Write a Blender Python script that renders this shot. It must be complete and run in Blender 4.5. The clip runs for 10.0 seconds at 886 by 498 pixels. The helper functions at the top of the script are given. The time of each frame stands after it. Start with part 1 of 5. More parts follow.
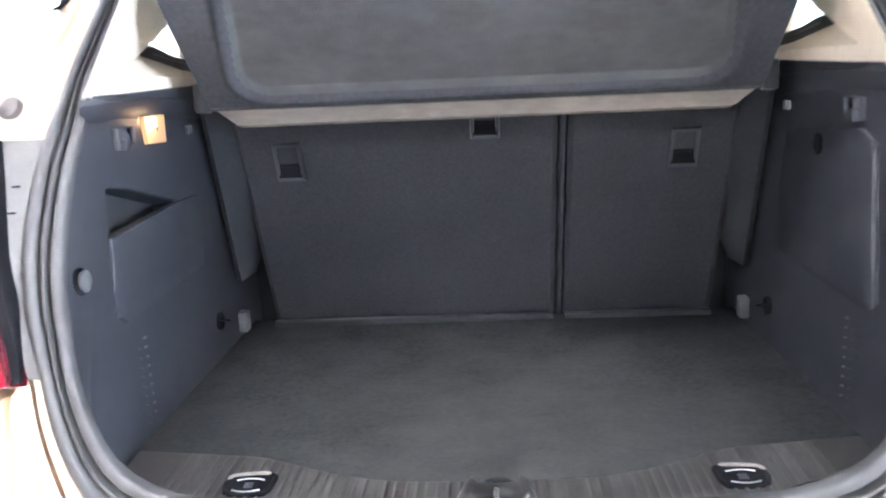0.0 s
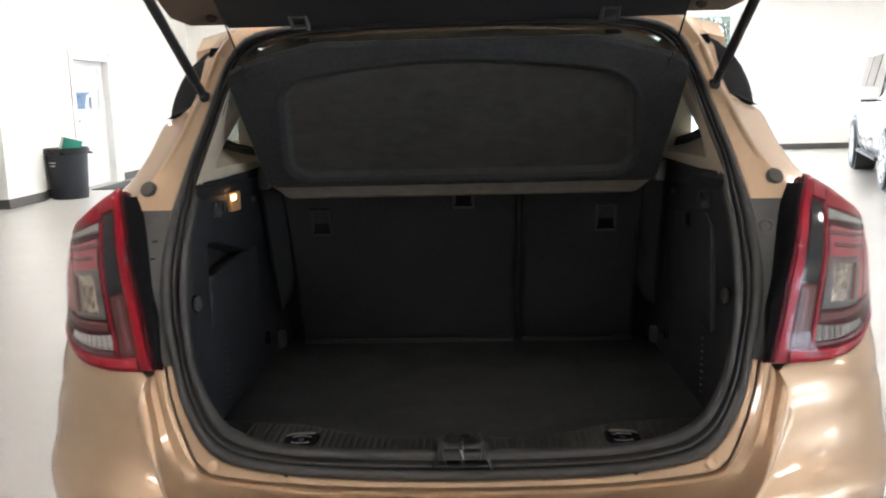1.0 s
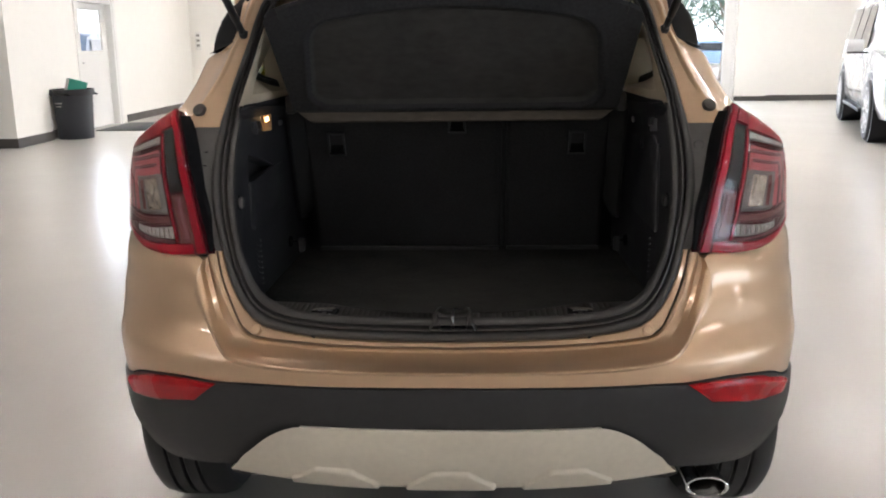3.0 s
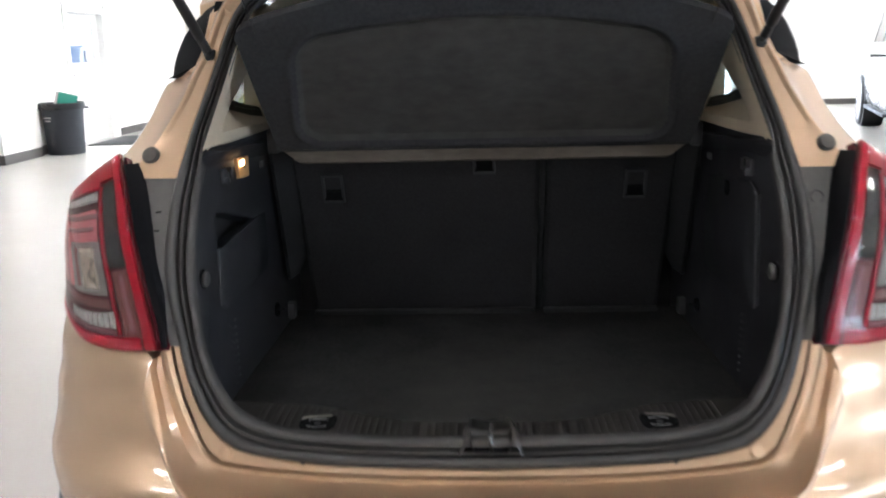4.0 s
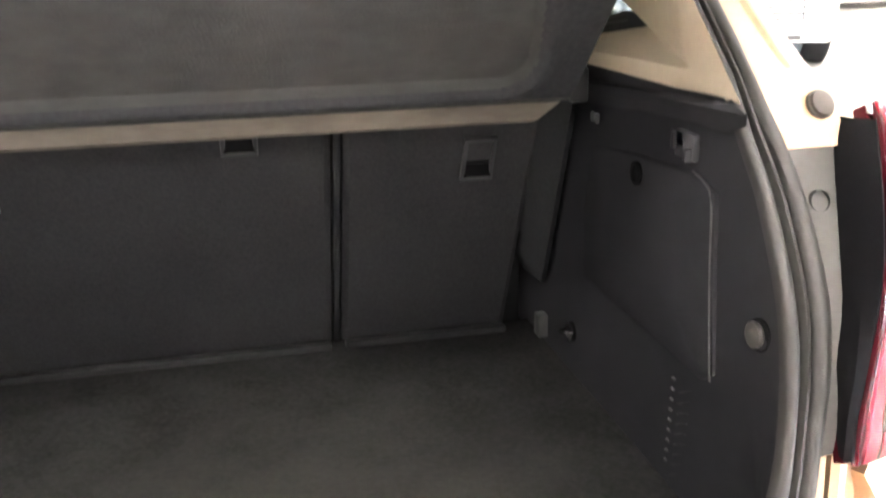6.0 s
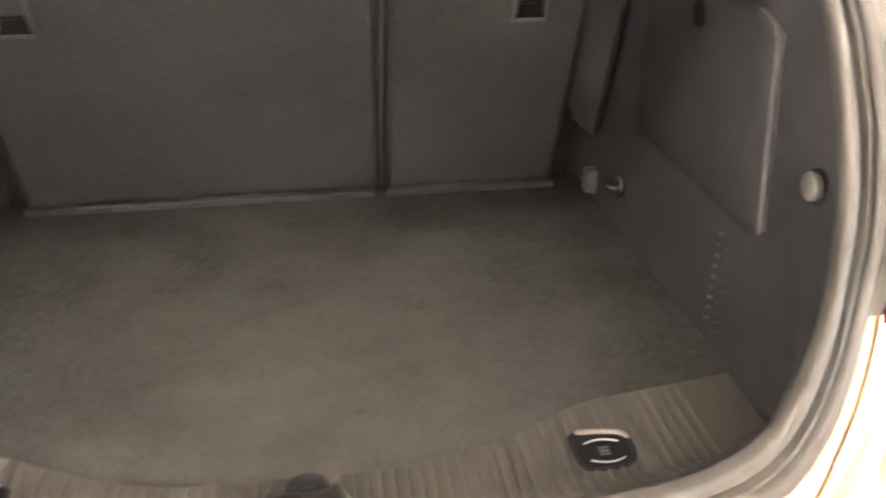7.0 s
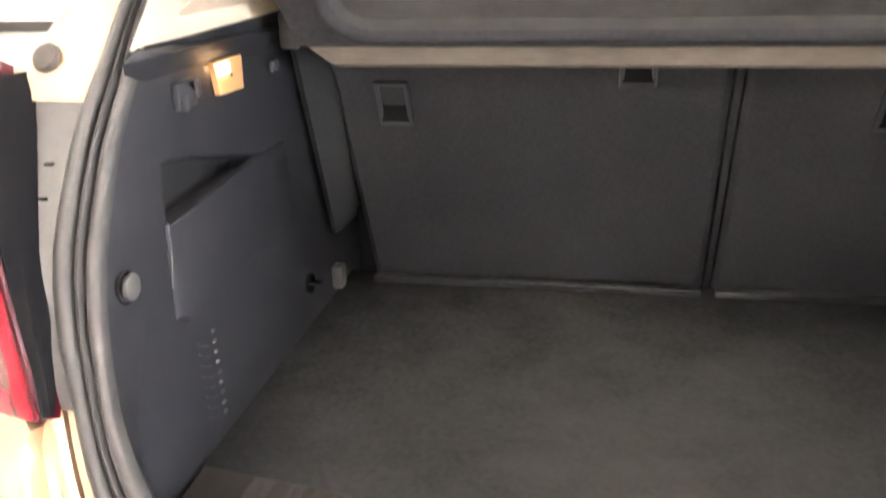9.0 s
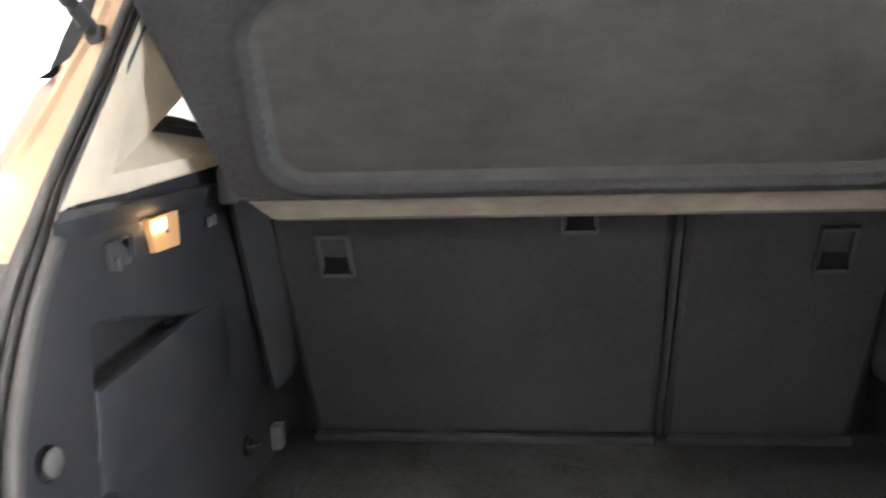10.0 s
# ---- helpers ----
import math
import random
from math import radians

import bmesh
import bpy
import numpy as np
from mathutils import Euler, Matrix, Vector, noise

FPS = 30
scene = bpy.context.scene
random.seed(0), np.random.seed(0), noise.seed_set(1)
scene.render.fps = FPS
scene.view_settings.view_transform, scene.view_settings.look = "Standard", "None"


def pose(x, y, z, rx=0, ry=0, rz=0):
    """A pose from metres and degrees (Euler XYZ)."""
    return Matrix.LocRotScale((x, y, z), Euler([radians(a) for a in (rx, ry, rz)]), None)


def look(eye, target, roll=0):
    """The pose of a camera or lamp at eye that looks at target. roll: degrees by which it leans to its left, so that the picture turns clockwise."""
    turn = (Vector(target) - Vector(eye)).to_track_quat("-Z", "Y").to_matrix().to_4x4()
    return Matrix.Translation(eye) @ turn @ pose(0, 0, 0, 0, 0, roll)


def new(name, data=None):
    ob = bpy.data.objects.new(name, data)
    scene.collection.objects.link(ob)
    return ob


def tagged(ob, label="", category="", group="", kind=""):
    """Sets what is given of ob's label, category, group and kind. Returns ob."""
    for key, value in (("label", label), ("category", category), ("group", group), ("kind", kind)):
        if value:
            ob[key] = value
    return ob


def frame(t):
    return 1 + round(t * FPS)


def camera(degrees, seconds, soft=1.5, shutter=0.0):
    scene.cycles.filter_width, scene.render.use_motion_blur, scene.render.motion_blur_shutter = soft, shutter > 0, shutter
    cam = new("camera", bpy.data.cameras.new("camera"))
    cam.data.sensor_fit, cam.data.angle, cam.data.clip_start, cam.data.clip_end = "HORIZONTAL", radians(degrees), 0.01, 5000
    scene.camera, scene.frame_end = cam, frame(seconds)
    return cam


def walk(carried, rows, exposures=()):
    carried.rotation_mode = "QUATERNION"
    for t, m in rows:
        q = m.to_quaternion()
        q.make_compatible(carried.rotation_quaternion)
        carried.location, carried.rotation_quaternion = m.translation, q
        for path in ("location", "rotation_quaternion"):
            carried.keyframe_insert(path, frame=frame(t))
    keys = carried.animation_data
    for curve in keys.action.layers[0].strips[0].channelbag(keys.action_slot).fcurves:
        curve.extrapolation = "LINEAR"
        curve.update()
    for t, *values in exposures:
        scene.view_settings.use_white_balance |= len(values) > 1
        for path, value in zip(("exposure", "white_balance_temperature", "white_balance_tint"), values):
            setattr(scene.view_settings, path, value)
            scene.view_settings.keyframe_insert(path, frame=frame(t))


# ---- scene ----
cam = camera(52.6, 10.0, soft=1.9, shutter=0.5)
PATH = [
    (0, (0.012, -0.634, 1.227), (-0.101, 1.316, 0.799), -2.6),
    (0.2, (0.030, -0.732, 1.250), (-0.084, 1.224, 0.848), -2.4),
    (0.5, (0.060, -0.939, 1.323), (-0.045, 1.020, 0.935), -2.4),
    (1, (0.052, -1.243, 1.355), (-0.039, 0.726, 1.015), -1.5),
    (1.2, (0.074, -1.360, 1.366), (-0.018, 0.608, 1.021), -0.8),
    (1.5, (0.115, -1.534, 1.363), (0.044, 0.429, 0.984), -0.1),
    (2, (0.133, -1.755, 1.358), (0.044, 0.195, 0.924), -0.4),
    (2.2, (0.115, -1.814, 1.343), (0.019, 0.135, 0.900), -0.6),
    (3.3, (0.068, -1.548, 1.337), (-0.011, 0.398, 0.880), -0.8),
    (3.5, (0.064, -1.432, 1.360), (-0.018, 0.511, 0.897), -0.9),
    (4, (-0.004, -1.120, 1.365), (-0.092, 0.829, 0.927), -1.4),
    (4.5, (-0.027, -0.838, 1.386), (-0.107, 1.116, 0.965), -1.4),
    (5, (0.053, -0.562, 1.394), (0.035, 1.39, 0.959), -1.2),
    (5.5, (0.004, -0.369, 1.391), (0.34, 1.534, 0.876), -1.0),
    (5.7, (0.007, -0.339, 1.370), (0.415, 1.541, 0.821), -1.3),
    (6.8, (0.041, -0.290, 1.308), (0.381, 1.483, 0.444), -0.6),
    (7, (0.043, -0.293, 1.296), (0.298, 1.478, 0.403), -0.1),
    (7.5, (0.036, -0.312, 1.299), (0.030, 1.451, 0.355), -0.8),
    (8, (0.017, -0.325, 1.292), (-0.219, 1.428, 0.358), -0.9),
    (8.4, (0.006, -0.329, 1.301), (-0.343, 1.437, 0.429), -1.3),
    (8.5, (0.002, -0.332, 1.303), (-0.359, 1.443, 0.455), -1.5),
    (9, (-0.030, -0.323, 1.316), (-0.391, 1.512, 0.609), -1.7),
    (9.5, (-0.043, -0.319, 1.326), (-0.381, 1.579, 0.794), -1.9),
    (10, (-0.052, -0.289, 1.316), (-0.271, 1.658, 0.914), -2.0),
]
EXPOSURES = [  # seconds, stops, kelvin, tint
    (0.0, 3.95, 5500, 16), (0.5, 2.05, 6500, 10), (1.0, 0.95, 6300, 12), (1.5, 0.52, 6100, 13), (2.0, 0.45, 6250, 13), (3.5, 0.70, 6500, 16),
    (4.0, 1.25, 6000, 13), (4.5, 2.08, 5800, 12), (5.0, 3.22, 5500, 11), (5.5, 3.50, 6700, 14), (5.7, 3.02, 6600, 14), (6.8, 4.08, 7400, 18), (7.0, 4.10, 7750, 18), (7.5, 4.32, 7200, 17),
    (8.0, 4.14, 6600, 19), (8.5, 3.42, 6500, 21), (9.0, 3.55, 6800, 18), (9.5, 3.08, 6450, 17), (10.0, 3.00, 6350, 14),
]
walk(cam, [(t, look(eye, target, roll)) for t, eye, target, roll in PATH], EXPOSURES)

# ---- world and large lights ----
world = bpy.data.worlds.new("world")
scene.world = world
world.use_nodes = True
wn = world.node_tree
sky = wn.nodes.new("ShaderNodeTexSky")
sky.sky_type = "NISHITA"
sky.sun_disc = False
sky.sun_elevation = radians(48)
sky.sun_rotation = radians(217.6)
wn.links.new(sky.outputs[0], wn.nodes["Background"].inputs[0])
wn.nodes["Background"].inputs[1].default_value = 0.12
sun = new("sun", bpy.data.lights.new("sun", "SUN"))
sun.data.energy, sun.data.angle, sun.data.color = 5.0, radians(0.5), (1, 0.95, 0.88)
sun.matrix_world = look((-20, -26, 36), (0, 0, 0))

for nm, eye, target, size, watts in (("window_daylight", (3.0, 18.30, 1.5), (3.0, 0, 1.0), (4.6, 2.7), 210), ("side_daylight", (14.9, -5.2, 1.5), (0, -3.0, 1.2), (6.6, 2.8), 210), ("door_daylight", (-6.27, 13.42, 1.6), (0, 13.3, 0.6), (0.9, 0.6), 20)):
    lp_ = new(nm, bpy.data.lights.new(nm, "AREA"))
    lp_.data.shape, lp_.data.size, lp_.data.size_y, lp_.data.energy, lp_.data.color = "RECTANGLE", *size, watts, (0.74, 0.87, 1.0)
    lp_.matrix_world = look(eye, target)

# ---- materials ----


def node_mat(name, color, rough=0.5, metal=0.0, coat=0.0, var=0.12, grain=60.0, bump=0.0, bump_scale=300.0,
             stretch=(1, 1, 1), spec=0.5, blotch=4.0, transmission=0.0, ior=1.45, sheen=0.0, rough_var=0.08):
    m = bpy.data.materials.new(name)
    m.use_nodes = True
    nt = m.node_tree
    bs = nt.nodes["Principled BSDF"]
    bs.inputs["Metallic"].default_value = metal
    bs.inputs["Coat Weight"].default_value = coat
    bs.inputs["Coat Roughness"].default_value = 0.05
    bs.inputs["Specular IOR Level"].default_value = spec
    bs.inputs["Transmission Weight"].default_value = transmission
    bs.inputs["IOR"].default_value = ior
    bs.inputs["Sheen Weight"].default_value = sheen
    co = nt.nodes.new("ShaderNodeTexCoord")
    mp = nt.nodes.new("ShaderNodeMapping")
    mp.inputs["Scale"].default_value = stretch
    nt.links.new(co.outputs["Object"], mp.inputs[0])
    n1 = nt.nodes.new("ShaderNodeTexNoise")
    n1.inputs["Scale"].default_value, n1.inputs["Detail"].default_value = grain, 4
    n2 = nt.nodes.new("ShaderNodeTexNoise")
    n2.inputs["Scale"].default_value, n2.inputs["Detail"].default_value = blotch, 5
    nt.links.new(mp.outputs[0], n1.inputs[0])
    nt.links.new(co.outputs["Object"], n2.inputs[0])
    add = nt.nodes.new("ShaderNodeMath")
    add.operation = "ADD"
    nt.links.new(n1.outputs[0], add.inputs[0])
    nt.links.new(n2.outputs[0], add.inputs[1])
    rmp = nt.nodes.new("ShaderNodeMapRange")
    rmp.inputs[1].default_value, rmp.inputs[2].default_value = 0.6, 1.4
    nt.links.new(add.outputs[0], rmp.inputs[0])
    mix = nt.nodes.new("ShaderNodeMix")
    mix.data_type = "RGBA"
    mix.inputs[6].default_value = (*[max(0, c * (1 - var)) for c in color], 1)
    mix.inputs[7].default_value = (*[min(1, c * (1 + var)) for c in color], 1)
    nt.links.new(rmp.outputs[0], mix.inputs[0])
    nt.links.new(mix.outputs[2], bs.inputs["Base Color"])
    rr = nt.nodes.new("ShaderNodeMapRange")
    rr.inputs[1].default_value, rr.inputs[2].default_value = 0.3, 0.7
    rr.inputs[3].default_value, rr.inputs[4].default_value = max(0.02, rough - rough_var), min(1, rough + rough_var)
    nt.links.new(n2.outputs[0], rr.inputs[0])
    nt.links.new(rr.outputs[0], bs.inputs["Roughness"])
    if bump:
        n3 = nt.nodes.new("ShaderNodeTexNoise")
        n3.inputs["Scale"].default_value, n3.inputs["Detail"].default_value = bump_scale, 3
        nt.links.new(mp.outputs[0], n3.inputs[0])
        bp = nt.nodes.new("ShaderNodeBump")
        bp.inputs["Strength"].default_value, bp.inputs["Distance"].default_value = bump, 0.002
        nt.links.new(n3.outputs[0], bp.inputs["Height"])
        nt.links.new(bp.outputs[0], bs.inputs["Normal"])
    return m


def glow_mat(name, color, strength):
    m = bpy.data.materials.new(name)
    m.use_nodes = True
    nt = m.node_tree
    nt.nodes.remove(nt.nodes["Principled BSDF"])
    em = nt.nodes.new("ShaderNodeEmission")
    em.inputs[0].default_value, em.inputs[1].default_value = (*color, 1), strength
    nt.links.new(em.outputs[0], nt.nodes["Material Output"].inputs[0])
    return m


PAINT = node_mat("bronze_paint", (0.60, 0.415, 0.27), 0.40, metal=0.75, coat=1.0, var=0.05, grain=900, rough_var=0.03)
CLAD = node_mat("grained_black_plastic", (0.025, 0.025, 0.026), 0.55, var=0.15, bump=0.25, bump_scale=900)
SILVER = node_mat("satin_silver_plastic", (0.66, 0.61, 0.51), 0.45, metal=0.0, var=0.06)
RUBBER = node_mat("rubber", (0.020, 0.020, 0.021), 0.5, var=0.2, bump=0.1, bump_scale=400)
GATEPAINT = node_mat("dull_inner_paint", (0.17, 0.135, 0.11), 0.3, metal=0.3, var=0.08)
SEAL = node_mat("seal_rubber", (0.046, 0.044, 0.042), 0.45, var=0.15)
TRIM = node_mat("dark_trim_plastic", (0.022, 0.0225, 0.026), 0.55, var=0.18, bump=0.3, bump_scale=1100)
SHELF_FELT = node_mat("shelf_felt", (0.064, 0.063, 0.061), 0.95, var=0.22, grain=55, stretch=(0.5, 1, 1), bump=0.6, bump_scale=500, spec=0.1, blotch=12)
RIM_FELT = node_mat("rim_felt", (0.044, 0.045, 0.048), 0.95, var=0.28, grain=120, bump=0.5, bump_scale=700, spec=0.1, blotch=10)
LIP_FELT = node_mat("lip_felt", (0.145, 0.126, 0.106), 0.9, var=0.25, grain=90, stretch=(0.3, 1, 1), bump=0.5, bump_scale=500, spec=0.1)
CARPET = node_mat("loop_carpet", (0.030, 0.030, 0.0295), 1.0, var=0.48, grain=130, bump=0.6, bump_scale=1300, spec=0.05, blotch=9)
carpet_nodes = CARPET.node_tree  # paler patch, broken up by noise, in the middle of the load floor
wc = carpet_nodes.nodes.new("ShaderNodeTexCoord")
wm = carpet_nodes.nodes.new("ShaderNodeMapping")
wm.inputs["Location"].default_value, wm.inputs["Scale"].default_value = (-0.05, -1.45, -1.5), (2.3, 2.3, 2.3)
wg = carpet_nodes.nodes.new("ShaderNodeTexGradient")
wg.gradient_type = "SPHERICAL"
wz = carpet_nodes.nodes.new("ShaderNodeTexNoise")
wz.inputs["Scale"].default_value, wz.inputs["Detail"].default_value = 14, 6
wk = carpet_nodes.nodes.new("ShaderNodeMath")
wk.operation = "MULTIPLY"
wx = carpet_nodes.nodes.new("ShaderNodeMix")
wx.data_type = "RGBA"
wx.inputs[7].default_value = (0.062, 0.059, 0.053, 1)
wb = carpet_nodes.nodes["Principled BSDF"].inputs["Base Color"]
carpet_nodes.links.new(wb.links[0].from_socket, wx.inputs[6])
carpet_nodes.links.new(wc.outputs["Object"], wm.inputs[0])
carpet_nodes.links.new(wm.outputs[0], wg.inputs[0])
carpet_nodes.links.new(wg.outputs[1], wk.inputs[0])
carpet_nodes.links.new(wz.outputs[0], wk.inputs[1])
carpet_nodes.links.new(wk.outputs[0], wx.inputs[0])
carpet_nodes.links.new(wx.outputs[2], wb)
SILLM = node_mat("sill_plastic", (0.035, 0.032, 0.029), 0.5, var=0.18, bump=0.2, bump_scale=1100)
SEATCLOTH = node_mat("seat_back_felt", (0.045, 0.0445, 0.047), 0.95, var=0.3, grain=180, bump=0.6, bump_scale=600, spec=0.1)
BOLSTER = node_mat("bolster_cloth", (0.038, 0.039, 0.041), 0.9, var=0.2, grain=200, bump=0.5, bump_scale=500, spec=0.1)
BEIGE = node_mat("beige_trim", (0.68, 0.57, 0.425), 0.6, var=0.05, bump=0.15, bump_scale=900)
GREYPANEL = node_mat("grey_primer_panel", (0.105, 0.100, 0.095), 0.55, var=0.12)
RED = node_mat("red_lens", (0.33, 0.004, 0.018), 0.2, spec=0.2, coat=0.5, var=0.15, grain=40, blotch=15)
REFLEX = node_mat("reflex_red", (0.38, 0.003, 0.008), 0.25, spec=0.25, coat=0.25, var=0.15, grain=200)
PINK = node_mat("pale_red_lens", (0.46, 0.13, 0.14), 0.25, spec=0.2, var=0.25, grain=30)
CLEARLENS = node_mat("clear_grooved_lens", (0.40, 0.42, 0.40), 0.2, spec=0.3, var=0.6, grain=90, stretch=(6, 6, 1))
GREYLENS = node_mat("grey_lens", (0.20, 0.19, 0.18), 0.25, spec=0.3, var=0.25, grain=40)
DARKRED = node_mat("dark_red_lens", (0.055, 0.004, 0.008), 0.2, spec=0.2, var=0.2, grain=40)
SMOKE = node_mat("smoke_lens", (0.15, 0.055, 0.055), 0.2, spec=0.2, var=0.25, grain=50)
SILVERLENS = node_mat("silver_reflector", (0.62, 0.57, 0.48), 0.16, metal=0.85, var=0.55, grain=60, bump=1.0, bump_scale=70)
GLOSSBLACK = node_mat("gloss_black", (0.008, 0.008, 0.009), 0.12, coat=1.0, var=0.1)
CHROME = node_mat("chrome", (0.75, 0.75, 0.75), 0.12, metal=1.0, var=0.05)
STEEL = node_mat("brushed_steel", (0.45, 0.45, 0.46), 0.35, metal=1.0, var=0.1)
ALLOY = node_mat("silver_alloy", (0.72, 0.72, 0.73), 0.35, metal=0.3, var=0.05)
DARKGLASS = node_mat("tinted_glass", (0.012, 0.014, 0.014), 0.04, coat=0.6, var=0.05)
LIGHTGREY = node_mat("light_grey_plastic", (0.24, 0.23, 0.21), 0.45, var=0.08)
WALL = node_mat("painted_wall", (0.80, 0.78, 0.73), 0.75, var=0.02, grain=8, blotch=0.6, bump=0.15, bump_scale=60)
BASEB = node_mat("dark_baseboard", (0.085, 0.078, 0.072), 0.5, var=0.1)
FLOORM = node_mat("polished_epoxy", (0.51, 0.487, 0.455), 0.24, var=0.02, grain=3, blotch=0.5, rough_var=0.02)
CEIL = node_mat("ceiling_tile", (0.78, 0.77, 0.74), 0.9, var=0.03)
DOORM = node_mat("door_paint", (0.72, 0.71, 0.68), 0.5, var=0.03)
BIN = node_mat("bin_plastic", (0.016, 0.018, 0.023), 0.45, var=0.15)
BAG = node_mat("bin_bag", (0.01, 0.01, 0.011), 0.3, var=0.2)
YELLOW = node_mat("yellow_sticker", (0.75, 0.62, 0.06), 0.5, var=0.05)
STOPGREY = node_mat("stop_rubber", (0.085, 0.074, 0.064), 0.6, var=0.15)
GREEN = node_mat("green_card", (0.02, 0.24, 0.17), 0.6, var=0.1)
WHITEPAINT = node_mat("white_car_paint", (0.78, 0.79, 0.80), 0.25, coat=1.0, var=0.02)
MATDARK = node_mat("floor_mat", (0.05, 0.05, 0.048), 0.95, var=0.2, bump=0.5)
STRIKERGREY = node_mat("striker_plastic", (0.026, 0.024, 0.022), 0.32, var=0.15)
BEZEL = node_mat("glint_bezel", (0.19, 0.17, 0.145), 0.32, var=0.2)
HOOKGREY = node_mat("dark_satin_plastic", (0.046, 0.046, 0.050), 0.4, var=0.12)
FRAMEGREY = node_mat("satin_grey_plastic", (0.090, 0.090, 0.090), 0.4, var=0.1)
# BLACKHOLE: black plastic parts, and the shade inside holes put in as colour
BLACKHOLE = node_mat("black_plastic_and_hole_shade", (0.006, 0.006, 0.007), 0.8, spec=0.12, var=0.1)
BRIGHTSTEEL = node_mat("worn_bright_steel", (0.38, 0.375, 0.36), 0.25, metal=0.9, var=0.2)
KNOB = node_mat("hook_plastic", (0.080, 0.078, 0.074), 0.4, var=0.1)
MAUVE = node_mat("mauve_lens", (0.20, 0.085, 0.095), 0.25, spec=0.2, var=0.2, grain=40)
CARD = node_mat("printed_card", (0.45, 0.42, 0.40), 0.6, var=0.1)
TINT = node_mat("tinted_glass_pane", (0.45, 0.50, 0.48), 0.02, var=0.0, transmission=1.0, rough_var=0.0)
LENSCLEAR = node_mat("clear_lens_cover", (1, 0.90, 0.90), 0.03, var=0.0, transmission=1.0, rough_var=0.0, ior=1.4)
PANE = node_mat("window_glass", (1, 1, 1), 0.02, var=0.0, transmission=1.0, rough_var=0.0)
CONCRETE = node_mat("concrete", (0.42, 0.41, 0.38), 0.85, var=0.1, grain=2, blotch=0.2)
LEAF = node_mat("leaves", (0.20, 0.31, 0.25), 0.6, var=0.5, grain=6)
BARK = node_mat("bark", (0.30, 0.26, 0.21), 0.9, var=0.3)
CARBLUE = node_mat("blue_car_paint", (0.18, 0.32, 0.52), 0.3, coat=1.0, var=0.05)
LAMPLENS = glow_mat("courtesy_bulb", (1.0, 0.62, 0.28), 4.5)
AMBERLENS = node_mat("courtesy_lens", (0.75, 0.40, 0.17), 0.35, var=0.1)
TROFFER = glow_mat("light_panel", (1.0, 0.96, 0.90), 30.0)
TROFFER_FAR = glow_mat("bright_light_panel", (1.0, 0.97, 0.92), 75.0)
SKYGLOW = glow_mat("bright_sky", (0.86, 0.93, 1.0), 2.2)

# ---- mesh helpers ----


class Geo:
    """Collects points and faces for one mesh."""

    def __init__(self):
        self.v, self.f = [], []

    def grid(self, rows, close_u=False, close_v=False, flip=False):
        a, n, m = len(self.v), len(rows), len(rows[0])
        for r in rows:
            self.v += [tuple(p) for p in r]
        for i in range(n if close_v else n - 1):
            for j in range(m if close_u else m - 1):
                q = (a + i * m + j, a + i * m + (j + 1) % m, a + (i + 1) % n * m + (j + 1) % m, a + (i + 1) % n * m + j)
                self.f.append(q[::-1] if flip else q)
        return self

    def slab(self, rows, thick):
        """A sheet with thickness: thick is the offset of its back (a vector)."""
        t = Vector(thick)
        back = [[tuple(Vector(p) + t) for p in r] for r in rows]
        self.grid(rows).grid(back, flip=True)
        n, m = len(rows), len(rows[0])
        rim = [(0, j) for j in range(m)] + [(i, m - 1) for i in range(1, n)] + [(n - 1, j) for j in range(m - 2, -1, -1)] + [(i, 0) for i in range(n - 2, 0, -1)]
        return self.grid([[rows[i][j] for i, j in rim], [back[i][j] for i, j in rim]], close_u=True, flip=True)

    def tube(self, pts, r, n=8, closed=False, caps=True):
        pts = [Vector(p) for p in pts]
        rows, k = [], len(pts)
        rad = r if isinstance(r, (list, tuple)) else [r] * k
        for i, p in enumerate(pts):
            d = (pts[(i + 1) % k] - pts[i - 1]) if closed or 0 < i < k - 1 else (pts[1] - pts[0] if i == 0 else pts[-1] - pts[-2])
            d.normalize()
            a = d.cross(Vector((0, 0, 1)) if abs(d.z) < 0.9 else Vector((1, 0, 0))).normalized()
            b = d.cross(a)
            rows.append([tuple(p + rad[i] * (math.cos(q) * a + math.sin(q) * b)) for q in (math.tau * s / n for s in range(n))])
        s = len(self.v)
        self.grid(rows, close_u=True, close_v=closed)
        if caps and not closed:
            self.f += [tuple(range(s + n - 1, s - 1, -1)), tuple(range(s + (k - 1) * n, s + k * n))]
        return self

    def box(self, c, size, bevel=0.0, turn=None):
        bm = bmesh.new()
        bmesh.ops.create_cube(bm, size=1.0)
        bmesh.ops.scale(bm, vec=size, verts=bm.verts)
        if bevel:
            bmesh.ops.bevel(bm, geom=list(bm.edges), offset=bevel, segments=2, affect="EDGES", profile=0.5)
        m = Matrix.Translation(c) @ (turn.to_4x4() if turn else Matrix())
        return self.add_bm(bm, m)

    def add_bm(self, bm, m=Matrix()):
        a = len(self.v)
        bm.verts.index_update()
        self.v += [tuple(m @ v.co) for v in bm.verts]
        self.f += [tuple(a + v.index for v in f.verts) for f in bm.faces]
        bm.free()
        return self

    def lathe(self, profile, m=Matrix(), n=32, cap=False):
        """profile: (radius, height) round the local z axis."""
        rows = [[tuple(m @ Vector((r * math.cos(q), r * math.sin(q), h))) for q in (math.tau * s / n for s in range(n))] for r, h in profile]
        a = len(self.v)
        self.grid(rows, close_u=True)
        if cap:
            self.f += [tuple(range(a + n - 1, a - 1, -1)), tuple(range(a + (len(profile) - 1) * n, a + len(profile) * n))]
        return self


